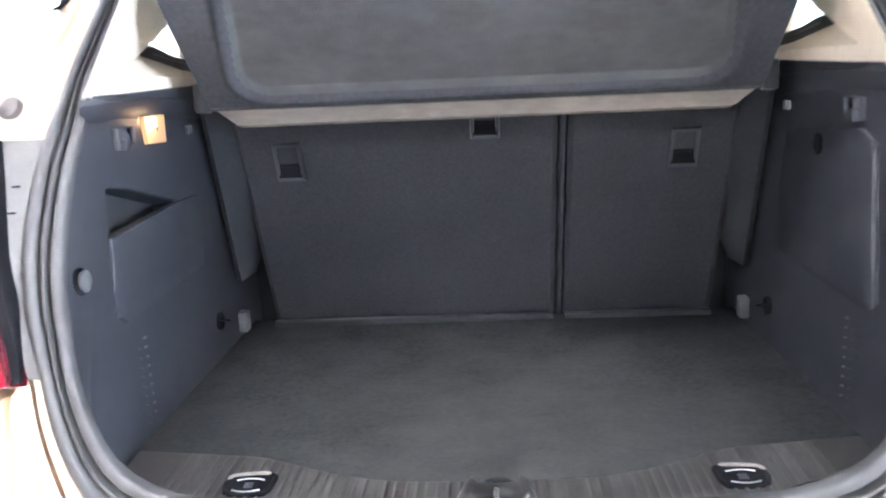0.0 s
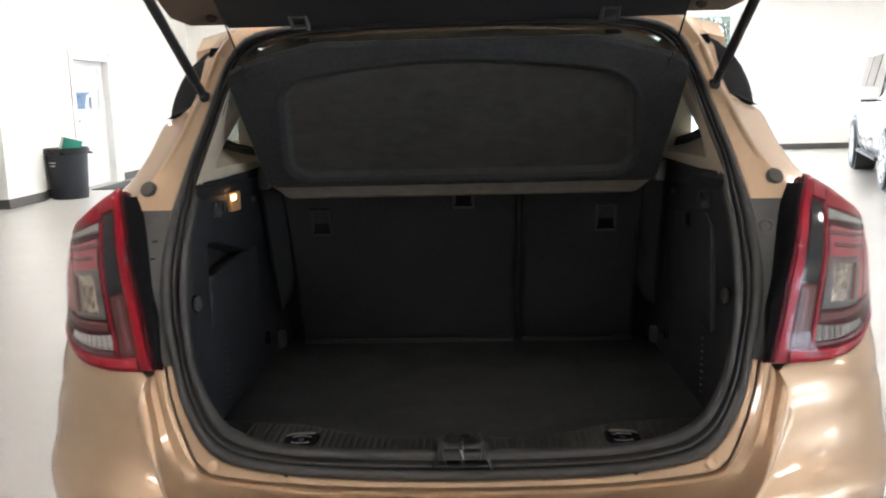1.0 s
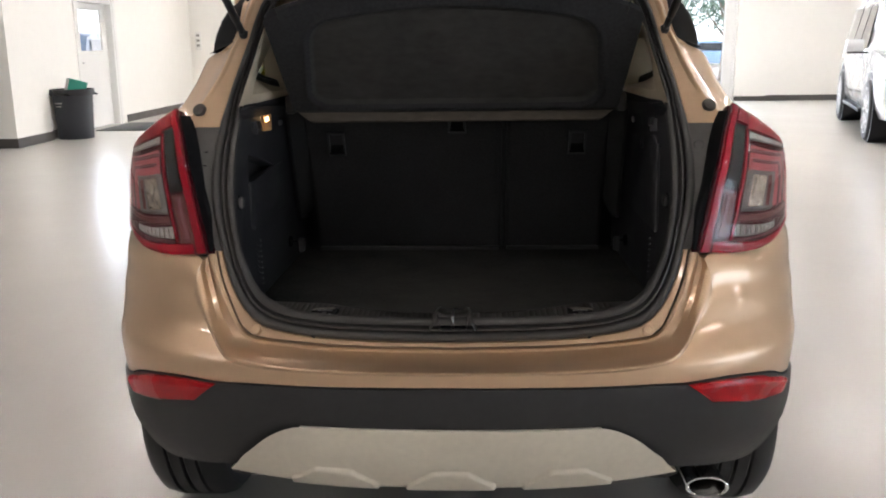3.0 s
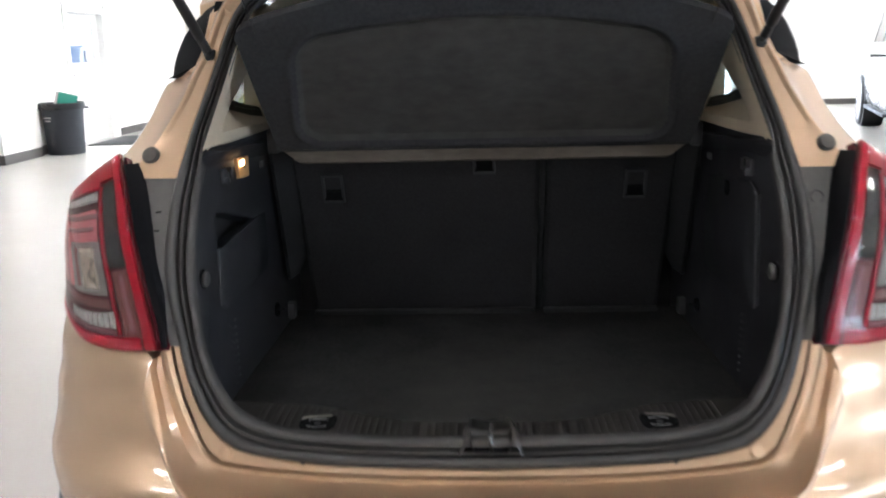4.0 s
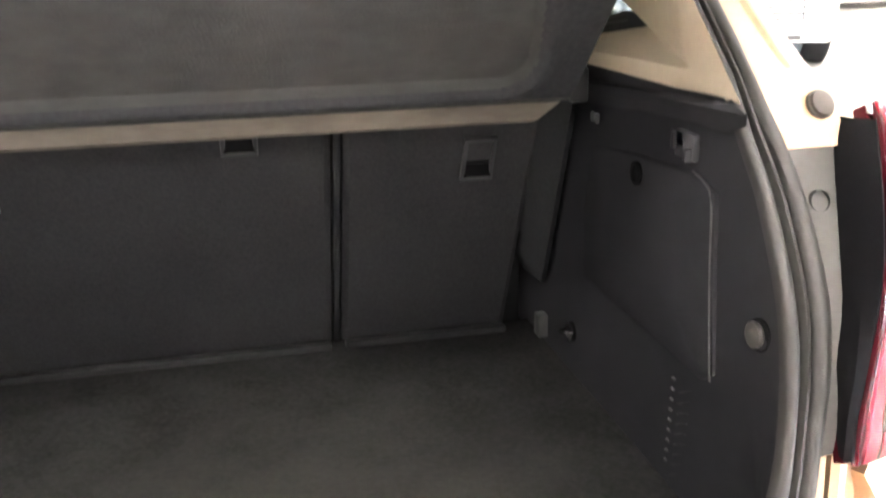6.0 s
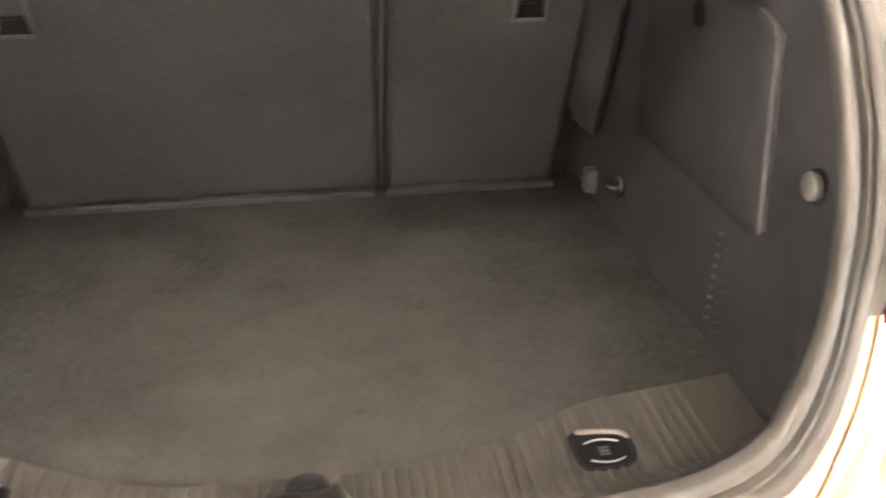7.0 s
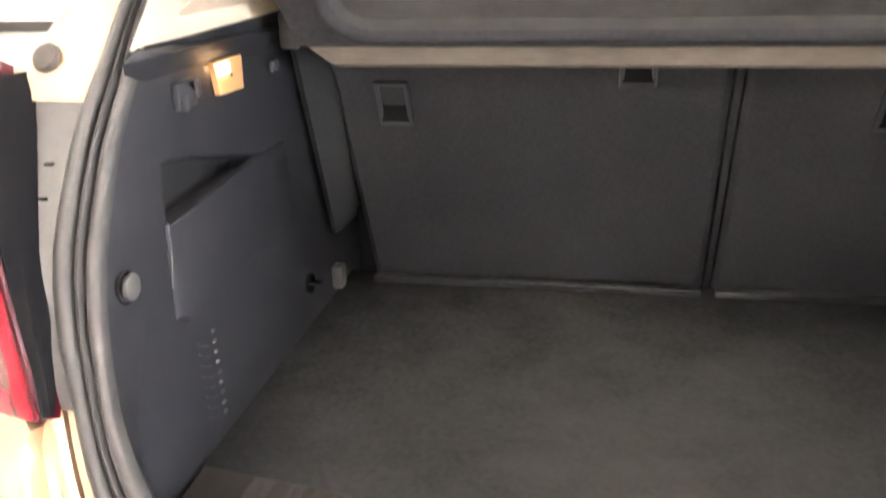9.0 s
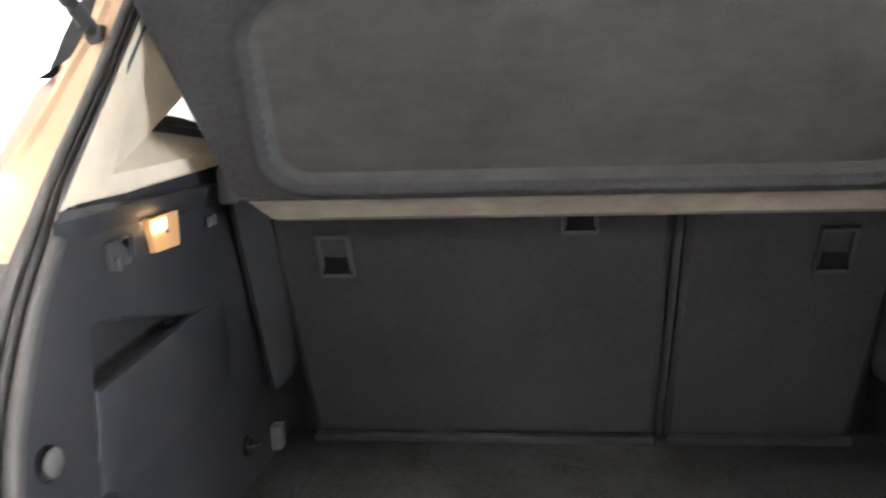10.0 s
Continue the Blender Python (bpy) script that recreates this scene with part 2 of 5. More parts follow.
def part(name, geo, material, parent=None, label="", smooth=True, sharp=35):
    me = bpy.data.meshes.new(name)
    me.from_pydata(geo.v, [], geo.f)
    bm = bmesh.new()
    bm.from_mesh(me)
    bmesh.ops.remove_doubles(bm, verts=bm.verts, dist=0.00005)
    bmesh.ops.recalc_face_normals(bm, faces=bm.faces)
    for f in bm.faces:
        f.smooth = smooth
    for e in bm.edges:
        e.smooth = len(e.link_faces) == 2 and e.calc_face_angle(0) < radians(sharp)
    bm.to_mesh(me)
    bm.free()
    me.materials.append(material)
    ob = new(name, me)
    if parent:
        ob.parent = parent
    if label:
        tagged(ob, label)
    return ob


def empty(name, label, category, group="", kind=""):
    e = new(name)
    e.empty_display_size = 0.1
    return tagged(e, label, category, group, kind)


def curve(pts, n):
    """n points, evenly spaced by length, of a smooth curve through pts."""
    pts = np.array(pts, float)
    p = np.vstack([2 * pts[0] - pts[1], pts, 2 * pts[-1] - pts[-2]])
    out = []
    for i in range(1, len(p) - 2):
        for s in np.linspace(0, 1, 12, endpoint=False):
            a, b, c, d = p[i - 1 : i + 3]
            out.append(0.5 * (2 * b + (c - a) * s + (2 * a - 5 * b + 4 * c - d) * s**2 + (3 * b - a - 3 * c + d) * s**3))
    out = np.array(out + [pts[-1]])
    ln = np.r_[0, np.cumsum(np.linalg.norm(np.diff(out, axis=0), axis=1))]
    return np.array([[np.interp(q, ln, out[:, k]) for k in range(out.shape[1])] for q in np.linspace(0, ln[-1], n)])


# ---- the car's shape ----
ZK = [0.25, 0.33, 0.36, 0.40, 0.45, 0.50, 0.55, 0.60, 0.635, 0.645, 0.66, 0.70, 0.76, 0.80, 0.86, 0.95, 1.0, 1.05, 1.10, 1.15, 1.18, 1.30]
Y0 = [0.30, 0.24, 0.225, 0.205, 0.188, 0.172, 0.158, 0.152, 0.155, 0.160, 0.178, 0.210, 0.238, 0.250, 0.268, 0.275, 0.277, 0.287, 0.309, 0.337, 0.358, 0.43]
WK = [0.830, 0.845, 0.850, 0.857, 0.862, 0.864, 0.866, 0.869, 0.871, 0.872, 0.873, 0.876, 0.882, 0.885, 0.885, 0.878, 0.875, 0.868, 0.862, 0.855, 0.85, 0.83]
PLAN_N = 2.4


def plan_d(z):
    """How far the corner of the tail sweeps forwards at a height."""
    return float(np.interp(z, [0.74, 0.90], [0.46, 0.58]))


def shell(u, z, s=1, off=0.0):
    """A point of the car's outer skin: u runs from the middle of the tail round the corner and along the flank."""
    def at(uu, zz):
        near = zz + np.array([-0.012, -0.006, 0.0, 0.006, 0.012])
        w, y0 = np.interp(near, ZK, WK).mean(), np.interp(near, ZK, Y0).mean()
        q = np.linspace(0, math.pi / 2, 80)
        x = w * np.sin(q) ** (2 / PLAN_N)
        y = plan_d(zz) * (1 - np.cos(q).clip(0) ** (2 / PLAN_N))
        k = x + y
        if uu > k[-1]:
            return Vector((w, y0 + plan_d(zz) + uu - k[-1], zz))
        return Vector((np.interp(uu, k, x), y0 + np.interp(uu, k, y), zz))
    p = at(u, z)
    if off:
        n = (at(u + 0.01, z) - at(max(0, u - 0.01), z)).cross(at(u, z + 0.01) - at(u, z - 0.01)).normalized()
        p = p + n * off
    return (s * p.x, p.y, p.z)


def u_of(x, z):
    w = np.interp(z, ZK, WK)
    return x + plan_d(z) * (1 - (1 - min(1, x / w) ** PLAN_N) ** (1 / PLAN_N))


def patch(a, b, s=1, nu=14, nv=20, off=0.01, depth=0.03, sag=0.0, crown=0.0, drop=0.0):
    """A shaped piece on the car's skin between the edges a and b (points of u, z), with its rim turned in."""
    a, b = curve(a, nv), curve(b, nv)
    rows = []
    for i in range(nv):
        row = []
        for j in range(nu):
            k = j / (nu - 1)
            u, z = a[i] * (1 - k) + b[i] * k
            z += (crown * i / (nv - 1) - sag * (1 - i / (nv - 1)) - drop) * math.sin(math.pi * k)
            row.append((u, z))
        rows.append(row)
    front = [[shell(u, z, s, off - 0.006 * (i in (0, nv - 1) or j in (0, nu - 1))) for j, (u, z) in enumerate(r)] for i, r in enumerate(rows)]
    g = Geo().grid(front)
    n, m = nv, nu
    rim = [(0, j) for j in range(m)] + [(i, m - 1) for i in range(1, n)] + [(n - 1, j) for j in range(m - 2, -1, -1)] + [(i, 0) for i in range(n - 2, 0, -1)]
    g.grid([[front[i][j] for i, j in rim], [shell(*rows[i][j], s, off - depth) for i, j in rim]], close_u=True)
    return g


def open_y(z):
    """How far ahead the edge of the tailgate opening lies at a height."""
    return float(np.interp(z, [0.60, 0.66, 0.685, 0.76, 0.85, 0.93, 1.0, 1.1, 1.15, 1.18, 1.28, 1.38, 1.52],
                           [0.285, 0.305, 0.312, 0.336, 0.370, 0.400, 0.432, 0.495, 0.535, 0.560, 0.634, 0.705, 0.79]))


HALF = curve([(0, 0.657), (0.15, 0.660), (0.284, 0.666), (0.35, 0.6745), (0.40, 0.683), (0.443, 0.695), (0.473, 0.718), (0.498, 0.751), (0.5245, 0.806), (0.541, 0.862),
              (0.562, 0.93), (0.572, 0.975), (0.5775, 1.025), (0.577, 1.08), (0.573, 1.136), (0.563, 1.193), (0.554, 1.24), (0.541, 1.29), (0.528, 1.343), (0.515, 1.40), (0.497, 1.45), (0.46, 1.492), (0.37, 1.514), (0.2, 1.52), (0, 1.522)], 61)
INNER = curve([(0, 0.712), (0.123, 0.713), (0.226, 0.716), (0.317, 0.722), (0.37, 0.731), (0.415, 0.748), (0.446, 0.770), (0.476, 0.815), (0.498, 0.868), (0.511, 0.93), (0.518, 0.975), (0.522, 1.03),
               (0.524, 1.08), (0.523, 1.13), (0.520, 1.18), (0.505, 1.25), (0.49, 1.32), (0.475, 1.39), (0.458, 1.43), (0.425, 1.463), (0.36, 1.485), (0.2, 1.497), (0, 1.50)], 61)


def half_loop(f=0.0, depth=0.0, out=0.0):
    """Half of the opening's edge, bottom middle to top middle; f runs from the seal's outer edge (0) to its inner edge (1)."""
    pts = []
    for i in range(61):
        d = HALF[min(i + 1, 60)] - HALF[max(i - 1, 0)]
        n = np.array([-d[1], d[0]]) / np.hypot(*d)
        p = HALF[i] * (1 - f) + INNER[i] * f - n * out
        if i in (0, 60):
            p[0] = 0
        pts.append(Vector((max(0, p[0]), open_y(HALF[i][1] * 0.5 + p[1] * 0.5) + depth, p[1])))
    return pts


def full_loop(f=0.0, depth=0.0, out=0.0):
    h = half_loop(f, depth, out)
    return h + [Vector((-p.x, p.y, p.z)) for p in h[-2:0:-1]]


def x_edge(z, f=0.0):
    """Half width of the opening at a height."""
    h = half_loop(f)
    k = max(range(len(h)), key=lambda i: h[i].x)
    low, high = h[: k + 1], h[k:]
    if z <= h[k].z:
        return float(np.interp(z, [p.z for p in low], [p.x for p in low]))
    return float(np.interp(z, [p.z for p in high], [p.x for p in high]))

# ---- the room ----
def slab_box(name, lo, hi, mat, label="", kind="structure", category=""):
    c = [(a + b) / 2 for a, b in zip(lo, hi)]
    ob = part(name, Geo().box(c, [b - a for a, b in zip(lo, hi)]), mat, smooth=False)
    return tagged(ob, label, category, kind=kind)


slab_box("floor", (-12, -9, -0.2), (15, 18.6, 0), FLOORM, "glossy pale grey sealed showroom floor", category="floor")
slab_box("ceiling", (-12, -9, 3.6), (15, 18.6, 3.8), CEIL, "plain white showroom ceiling", category="ceiling")
slab_box("wall_south", (-12, -9.2, 0), (15, -9, 3.6), WALL, "plain white wall behind the camera", category="wall")

slab_box("wall_far_west", (-12.2, -9, 0), (-12, 10.3, 3.6), WALL, "plain white side wall", category="wall")


def join_boxes(name, boxes, mat, label, category, bevel=0.0):
    g = Geo()
    for lo, hi in boxes:
        g.box([(a + b) / 2 for a, b in zip(lo, hi)], [b - a for a, b in zip(lo, hi)], bevel)
    return tagged(part(name, g, mat, smooth=False), label, category, kind="structure")


join_boxes("wall_east", [((15, -9, 0), (15.2, -8.7, 3.6)), ((15, -1.7, 0), (15.2, 18.6, 3.6)), ((15, -8.7, 3.0), (15.2, -1.7, 3.6))], WALL, "plain white side wall with storefront glass", "wall")
win2 = empty("window_2", "full height side storefront window with aluminium mullions", "window", kind="structure")
for y in np.linspace(-8.67, -1.73, 6):
    part("mullion", Geo().box((15.08, y, 1.5), (0.10, 0.06, 3.0), 0.004), DOORM, win2, smooth=False)
for y in np.linspace(-8.67, -1.73, 6)[:-1]:
    p = part("pane", Geo().box((15.09, y + 0.694, 1.5), (0.008, 1.32, 2.98)), PANE, win2)
    p.visible_shadow = False

# west side: a pier, then a wall with a door
D0, D1, DH = 12.70, 14.14, 2.1
join_boxes("wall_pier", [((-12, 10.3, 0), (-6.21, 11.35, 3.6))], WALL, "cream painted wall pier with dark baseboard", "wall")
join_boxes("wall_west", [((-6.5, 11.35, 0), (-6.3, D0, 3.6)), ((-6.5, D1, 0), (-6.3, 18.4, 3.6)), ((-6.5, D0, DH), (-6.3, D1, 3.6))], WALL, "cream painted wall with a glazed door", "wall")
join_boxes("baseboard", [((-12, 10.284, 0), (-6.195, 10.298, 0.13)), ((-6.208, 10.298, 0), (-6.195, 11.35, 0.13)), ((-6.298, 11.36, 0), (-6.285, D0 - 0.1, 0.13)), ((-6.298, D1 + 0.28, 0), (-6.285, 18.39, 0.13))], BASEB, "dark rubber baseboard", "baseboard", 0.003)
door = empty("door_1", "pale grey door with a glazed upper panel", "door", kind="structure")
g = Geo()
for lo, hi in (((-6.44, D0 + 0.06, 0.01), (-6.40, D0 + 0.24, 2.04)), ((-6.44, D1 - 0.24, 0.01), (-6.40, D1 - 0.06, 2.04)), ((-6.44, D0 + 0.24, 0.01), (-6.40, D1 - 0.24, 1.27)), ((-6.44, D0 + 0.24, 1.93), (-6.40, D1 - 0.24, 2.04))):
    g.box([(a + b) / 2 for a, b in zip(lo, hi)], [b - a for a, b in zip(lo, hi)], 0.003)
part("door_leaf", g, DOORM, door, smooth=False)
g = Geo()
for lo, hi in (((-6.52, D0, 0), (-6.285, D0 + 0.06, 2.1)), ((-6.52, D1 - 0.06, 0), (-6.285, D1, 2.1)), ((-6.52, D0 + 0.06, 2.04), (-6.285, D1 - 0.06, 2.1)), ((-6.298, D1 + 0.001, 0), (-6.275, D1 + 0.10, 2.18)), ((-6.298, D0 - 0.09, 0), (-6.275, D0 - 0.001, 2.18))):
    g.box([(a + b) / 2 for a, b in zip(lo, hi)], [b - a for a, b in zip(lo, hi)], 0.004)
part("door_frame", g, DOORM, door, smooth=False)
gl = part("door_glass", Geo().box((-6.42, (D0 + D1) / 2, 1.60), (0.006, D1 - D0 - 0.48, 0.66)), PANE, door, "clear glass pane")
gl.visible_shadow = False
part("door_handle", Geo().tube([(-6.40, D0 + 0.14, 1.08), (-6.35, D0 + 0.14, 1.08), (-6.345, D0 + 0.27, 1.08)], 0.011).lathe([(0.026, 0), (0.026, 0.01), (0, 0.012)], pose(-6.40, D0 + 0.14, 1.08, 0, 90, 0), 16), STEEL, door, "steel lever handle")
panel = empty("control_panel", "small white control panel on the wall", "control panel")
panel.matrix_world = pose(-6.12, 18.385, 1.43)
part("case", Geo().box((0, 0, 0), (0.14, 0.03, 0.40), 0.005), DOORM, panel)
for k in range(3):
    part("switch", Geo().box((0, -0.018, 0.12 - 0.11 * k), (0.07, 0.008, 0.05), 0.002), LIGHTGREY, panel)

# north side: storefront glass, then a plain wall
NX = [0.6, 1.55, 2.5, 3.47, 4.43, 5.38]
join_boxes("wall_north", [((-6.5, 18.4, 0), (NX[0], 18.6, 3.6)), ((5.62, 18.4, 0), (15, 18.6, 3.6)), ((NX[0], 18.4, 2.9), (5.62, 18.6, 3.6))], WALL, "white end wall beside storefront glass", "wall")
join_boxes("baseboard_north", [((5.62, 18.382, 0), (6.3, 18.398, 0.10)), ((6.3, 18.372, 0), (15, 18.398, 0.12))], BASEB, "dark rubber baseboard", "baseboard", 0.003)
win = empty("window_1", "full height storefront window with pale aluminium mullions", "window", kind="structure")
for x in NX + [5.58]:
    part("mullion", Geo().box((x, 18.48, 1.45), (0.05, 0.10, 2.9), 0.004), DOORM, win, smooth=False)
part("jamb_panel", Geo().box((5.48, 18.5, 1.45), (0.148, 0.06, 2.9)), DOORM, win, smooth=False)
part("head_rail", Geo().box((3.0, 18.48, 2.86), (4.8, 0.09, 0.07), 0.004), DOORM, win, smooth=False)
part("bottom_rail", Geo().box((3.0, 18.48, 0.04), (4.8, 0.09, 0.08), 0.004), DOORM, win, smooth=False)
for a, b in zip(NX, NX[1:]):
    p = part("pane", Geo().box(((a + b) / 2, 18.49, 1.45), (b - a - 0.06, 0.008, 2.75)), PANE, win)
    p.visible_shadow = False
heater = tagged(part("floor_heater", Geo().box((4.98, 18.30, 0.075), (0.72, 0.12, 0.13), 0.01).box((4.98, 18.235, 0.10), (0.66, 0.012, 0.03), 0.003).box((4.98, 18.235, 0.05), (0.66, 0.012, 0.03), 0.003), BASEB), "low dark grey floor heater under the window", "heater")
slab_box("ground", (-300, -300, -0.3), (300, 300, -0.21), CONCRETE, "pale concrete forecourt", category="ground")

# ---- the car ----
car = empty("small_suv", "bronze metallic small suv with open tailgate on showroom floor", "car")

# painted edge round the opening
LABEL_PAINT = "bronze metallic paint"
fl = Geo()
l0, l1 = full_loop(0.08, 0.012), full_loop(0, -0.002, 0.004)


GROOVE = [(0, 0.645), (0.15, 0.647), (0.266, 0.651), (0.36, 0.658), (0.42, 0.665), (0.458, 0.670), (0.481, 0.682), (0.498, 0.709), (0.513, 0.742), (0.526, 0.770), (0.542, 0.815), (0.553, 0.862)]
LIP = [(0, 0.634), (0.15, 0.636), (0.266, 0.640), (0.36, 0.647), (0.415, 0.652), (0.465, 0.660), (0.491, 0.675), (0.516, 0.704), (0.530, 0.730), (0.542, 0.756), (0.560, 0.809), (0.574, 0.857)]
GROOVE_C, LIP_C = curve(GROOVE, 61), curve(LIP, 61)
low_n = next(i for i in range(61) if HALF[i][1] > 0.86)
run = np.r_[0, np.cumsum(np.hypot(*np.diff(HALF[: low_n + 1], axis=0).T))]
outer = []
for i, p in enumerate(l1):
    k, side = (i, 1) if i <= 60 else (120 - i, -1)
    z = HALF[k][1]
    if k <= low_n:
        x, zz = GROOVE_C[int(round(60 * run[k] / run[-1]))]
        outer.append(Vector((side * x, open_y(zz) - 0.002, zz)))
    elif z < 1.44:
        outer.append(p + Vector((side * 0.001, 0.012, 0)))
    else:
        d = HALF[min(k + 1, 60)] - HALF[max(k - 1, 0)]
        nx, nz = d[1] / np.hypot(*d), -d[0] / np.hypot(*d)
        outer.append(p + Vector((side * nx * 0.016, 0.007 * nz, nz * 0.026)))
low = [q + Vector((0, 0.030, -0.012 * (q.z < 0.86))) for q in outer]
part("opening_flange", fl.grid([l0, l1, outer, low], close_u=True), PAINT, car, LABEL_PAINT)

# rubber seal: three ridges round the opening
ring = []
for f, dep in ((-0.02, 0.012), (0.0, -0.006), (0.06, -0.013), (0.22, -0.016), (0.36, -0.013), (0.40, -0.004), (0.42, 0.006), (0.45, -0.004), (0.50, -0.012), (0.58, -0.013), (0.63, -0.006), (0.65, 0.006), (0.68, -0.002), (0.74, -0.011), (0.84, -0.012), (0.94, -0.010), (0.99, -0.006), (1.0, 0.006)):
    wide, slim = full_loop(f, dep), full_loop(min(f, 0.02) + 0.76 * max(0, f - 0.02), dep)
    ring.append([a.lerp(b, min(1, max(0, (a.z - 1.165) / 0.04)) * min(1, max(0, (1.505 - a.z) / 0.03))) for a, b in zip(wide, slim)])
part("tailgate_seal", Geo().grid(ring, close_u=True), SEAL, car, "ribbed black rubber door seal", sharp=60)

for s in (1, -1):
    # bumper cover and rear quarter, one side each
    KN = 88
    l4 = curve([(u_of(x, z), z) for x, z in ((0, 0.637), (0.2, 0.638), (0.33, 0.639), (0.457, 0.645), (0.511, 0.660), (0.545, 0.70), (0.571, 0.76), (0.592, 0.82), (0.603, 0.85))]
               + [(0.95, 0.845), (1.15, 0.868), (1.3, 0.89), (1.8, 0.93)], KN)
    seam = curve([(0, 0.602), (0.2, 0.601), (0.37, 0.598), (0.5, 0.596), (0.59, 0.592), (0.75, 0.592), (0.93, 0.575), (1.05, 0.547), (1.25, 0.54), (1.45, 0.55), (1.6, 0.55), (1.8, 0.55)], KN)
    kend = next(i for i, p in enumerate(l4) if p[0] > 0.70)
    groove, lip = curve(GROOVE, kend), curve(LIP, kend)
    rows = []
    for k in range(KN):
        e = Vector(shell(*l4[k], s))
        if k < kend:
            (x, z), (x2, z2) = groove[k] * 0.72 + lip[k] * 0.28, lip[k]
            c = Vector((s * x, open_y(z) - 0.002, z))
            deep = c + Vector((0, 0.030, -0.006))
            c2 = Vector((s * x2, open_y(z2) - 0.006, z2))
            mid, mid2 = c2.lerp(e, 0.35) + Vector((0, 0.014, -0.006)), c2.lerp(e, 0.75) + Vector((0, 0.014, -0.006))
        else:
            deep, c, c2, mid, mid2 = (Vector(shell(*l4[k], s, o)) for o in (-0.05, -0.04, -0.03, -0.02, -0.01))
        row = [deep, c, c.lerp(c2, 0.5) + Vector((0, -0.003, 0.002)), c2, mid, mid2, e]
        for j in range(1, 25):
            q = j / 24
            u, z = l4[k] * (1 - q) + seam[k] * q
            row.append(Vector(shell(u, z, s, 0.006 * math.sin(math.pi * min(1, q * 4)))))
        row.append(Vector(shell(*seam[k], s, -0.03)))
        rows.append(row)
    part("bumper_cover", Geo().grid(rows), PAINT, car, LABEL_PAINT, sharp=32)
    # added dark strip that stands for the shade deep in the panel gap
    rows = [[(s * x, open_y(z) + 0.010, z) for x, z in GROOVE_C], [(s * (x + 0.004), open_y(z) + 0.010, z - 0.008) for x, z in GROOVE_C]]
    part("gap_shade", Geo().slab(rows, (0, 0.006, 0)), RUBBER, car, "dark strip for the shade in the gap between flange and bumper")

    # dark lower cladding
    low = curve([(0, 0.348), (0.3, 0.350), (0.5, 0.356), (0.57, 0.358), (0.675, 0.342), (0.80, 0.324), (0.96, 0.300), (1.134, 0.274), (1.22, 0.262), (1.30, 0.28), (1.36, 0.42), (1.40, 0.50)], KN)
    rows = []
    for k in range(KN):
        a = np.array(seam[k]) - (0, 0.004)
        rows.append([shell(*a, s, -0.03), shell(*a, s, 0.004)] + [shell(*(a * (1 - q) + low[k] * q), s, 0.006 + 0.012 * math.sin(math.pi * q)) for q in np.linspace(0.04, 1, 9)] + [shell(*low[k], s, -0.08)])
    part("lower_cladding", Geo().grid(rows), CLAD, car, "grained black plastic cladding")

    # reflector
    g = patch([(0.672, 0.542), (0.63, 0.568), (0.597, 0.587)], [(1.012, 0.507), (1.045, 0.522), (1.04, 0.540)], s, nu=20, nv=8, off=0.020, depth=0.03, crown=0.018, sag=0.008)
    part("reflector", g, REFLEX, car, "red bumper reflector")

    # tail lamp
    A = [(0.652, 0.858), (0.6685, 0.90), (0.692, 0.95), (0.708, 1.0), (0.737, 1.05), (0.768, 1.10), (0.8055, 1.15), (0.8435, 1.182)]
    B = [(1.20, 0.888), (1.25, 0.94), (1.27, 1.0), (1.26, 1.05), (1.20, 1.075)]
    lamp = part("tail_lamp", patch(A, B, s, 24, 26, 0.002, 0.02, sag=0.030), DARKRED, car, "red and clear tail lamp with silver reflector")

    def between(p0, p1, q0, q1, off, mat, name, label="", sag=0.0, nv=16, nu=10):
        """A lamp piece: p along the lamp's width (0 inner, 1 outer), q along its height."""
        ca, cb = curve(A, 41), curve(B, 41)

        def uz(p, q):
            k = min(40, max(0, q * 40))
            i = int(k)
            j = min(40, i + 1)
            a, b = ca[i] * (1 - k + i) + ca[j] * (k - i), cb[i] * (1 - k + i) + cb[j] * (k - i)
            r = a * (1 - p) + b * p
            return r[0], r[1] - 0.030 * math.sin(math.pi * p) * (1 - q)
        qs = np.linspace(q0, q1, 6)
        drop = 0.030 * (1 - (q0 + q1) / 2) * (math.sin(math.pi * (p0 + p1) / 2) - (math.sin(math.pi * p0) + math.sin(math.pi * p1)) / 2)
        part(name, patch([uz(p0, q) for q in qs], [uz(p1, q) for q in qs], s, nu, nv, off - 0.009, 0.007, sag, drop=drop), mat, lamp, label)

    between(0.0, 0.020, 0.0, 1.0, 0.019, DARKRED, "edge_groove")
    between(0.022, 0.082, 0.0, 1.0, 0.021, RED, "edge_bar")
    between(0.086, 0.207, 0.42, 0.86, 0.0175, GLOSSBLACK, "black_bar")
    between(0.086, 0.205, 0.06, 0.41, 0.016, SMOKE, "inner_bar")
    between(0.118, 0.150, 0.08, 0.40, 0.0175, MAUVE, "inner_bar")
    between(0.086, 0.232, 0.865, 0.985, 0.020, RED, "upper_lens")
    between(0.210, 0.232, 0.08, 0.84, 0.021, RED, "thin_bar")
    between(0.10, 1.0, 0.0, 0.07, 0.021, RED, "lower_bar", nu=20, nv=6)
    between(0.25, 0.93, 0.075, 0.10, 0.017, MAUVE, "lower_step", nu=16, nv=6)
    for k in range(9):
        a0 = 0.25 + 0.047 * k
        between(a0, a0 + 0.041, 0.11, 0.20 - 0.004 * k, 0.018, CLEARLENS, "reverse_lens", "clear grooved lens" if k == 0 else "", nv=6, nu=4)
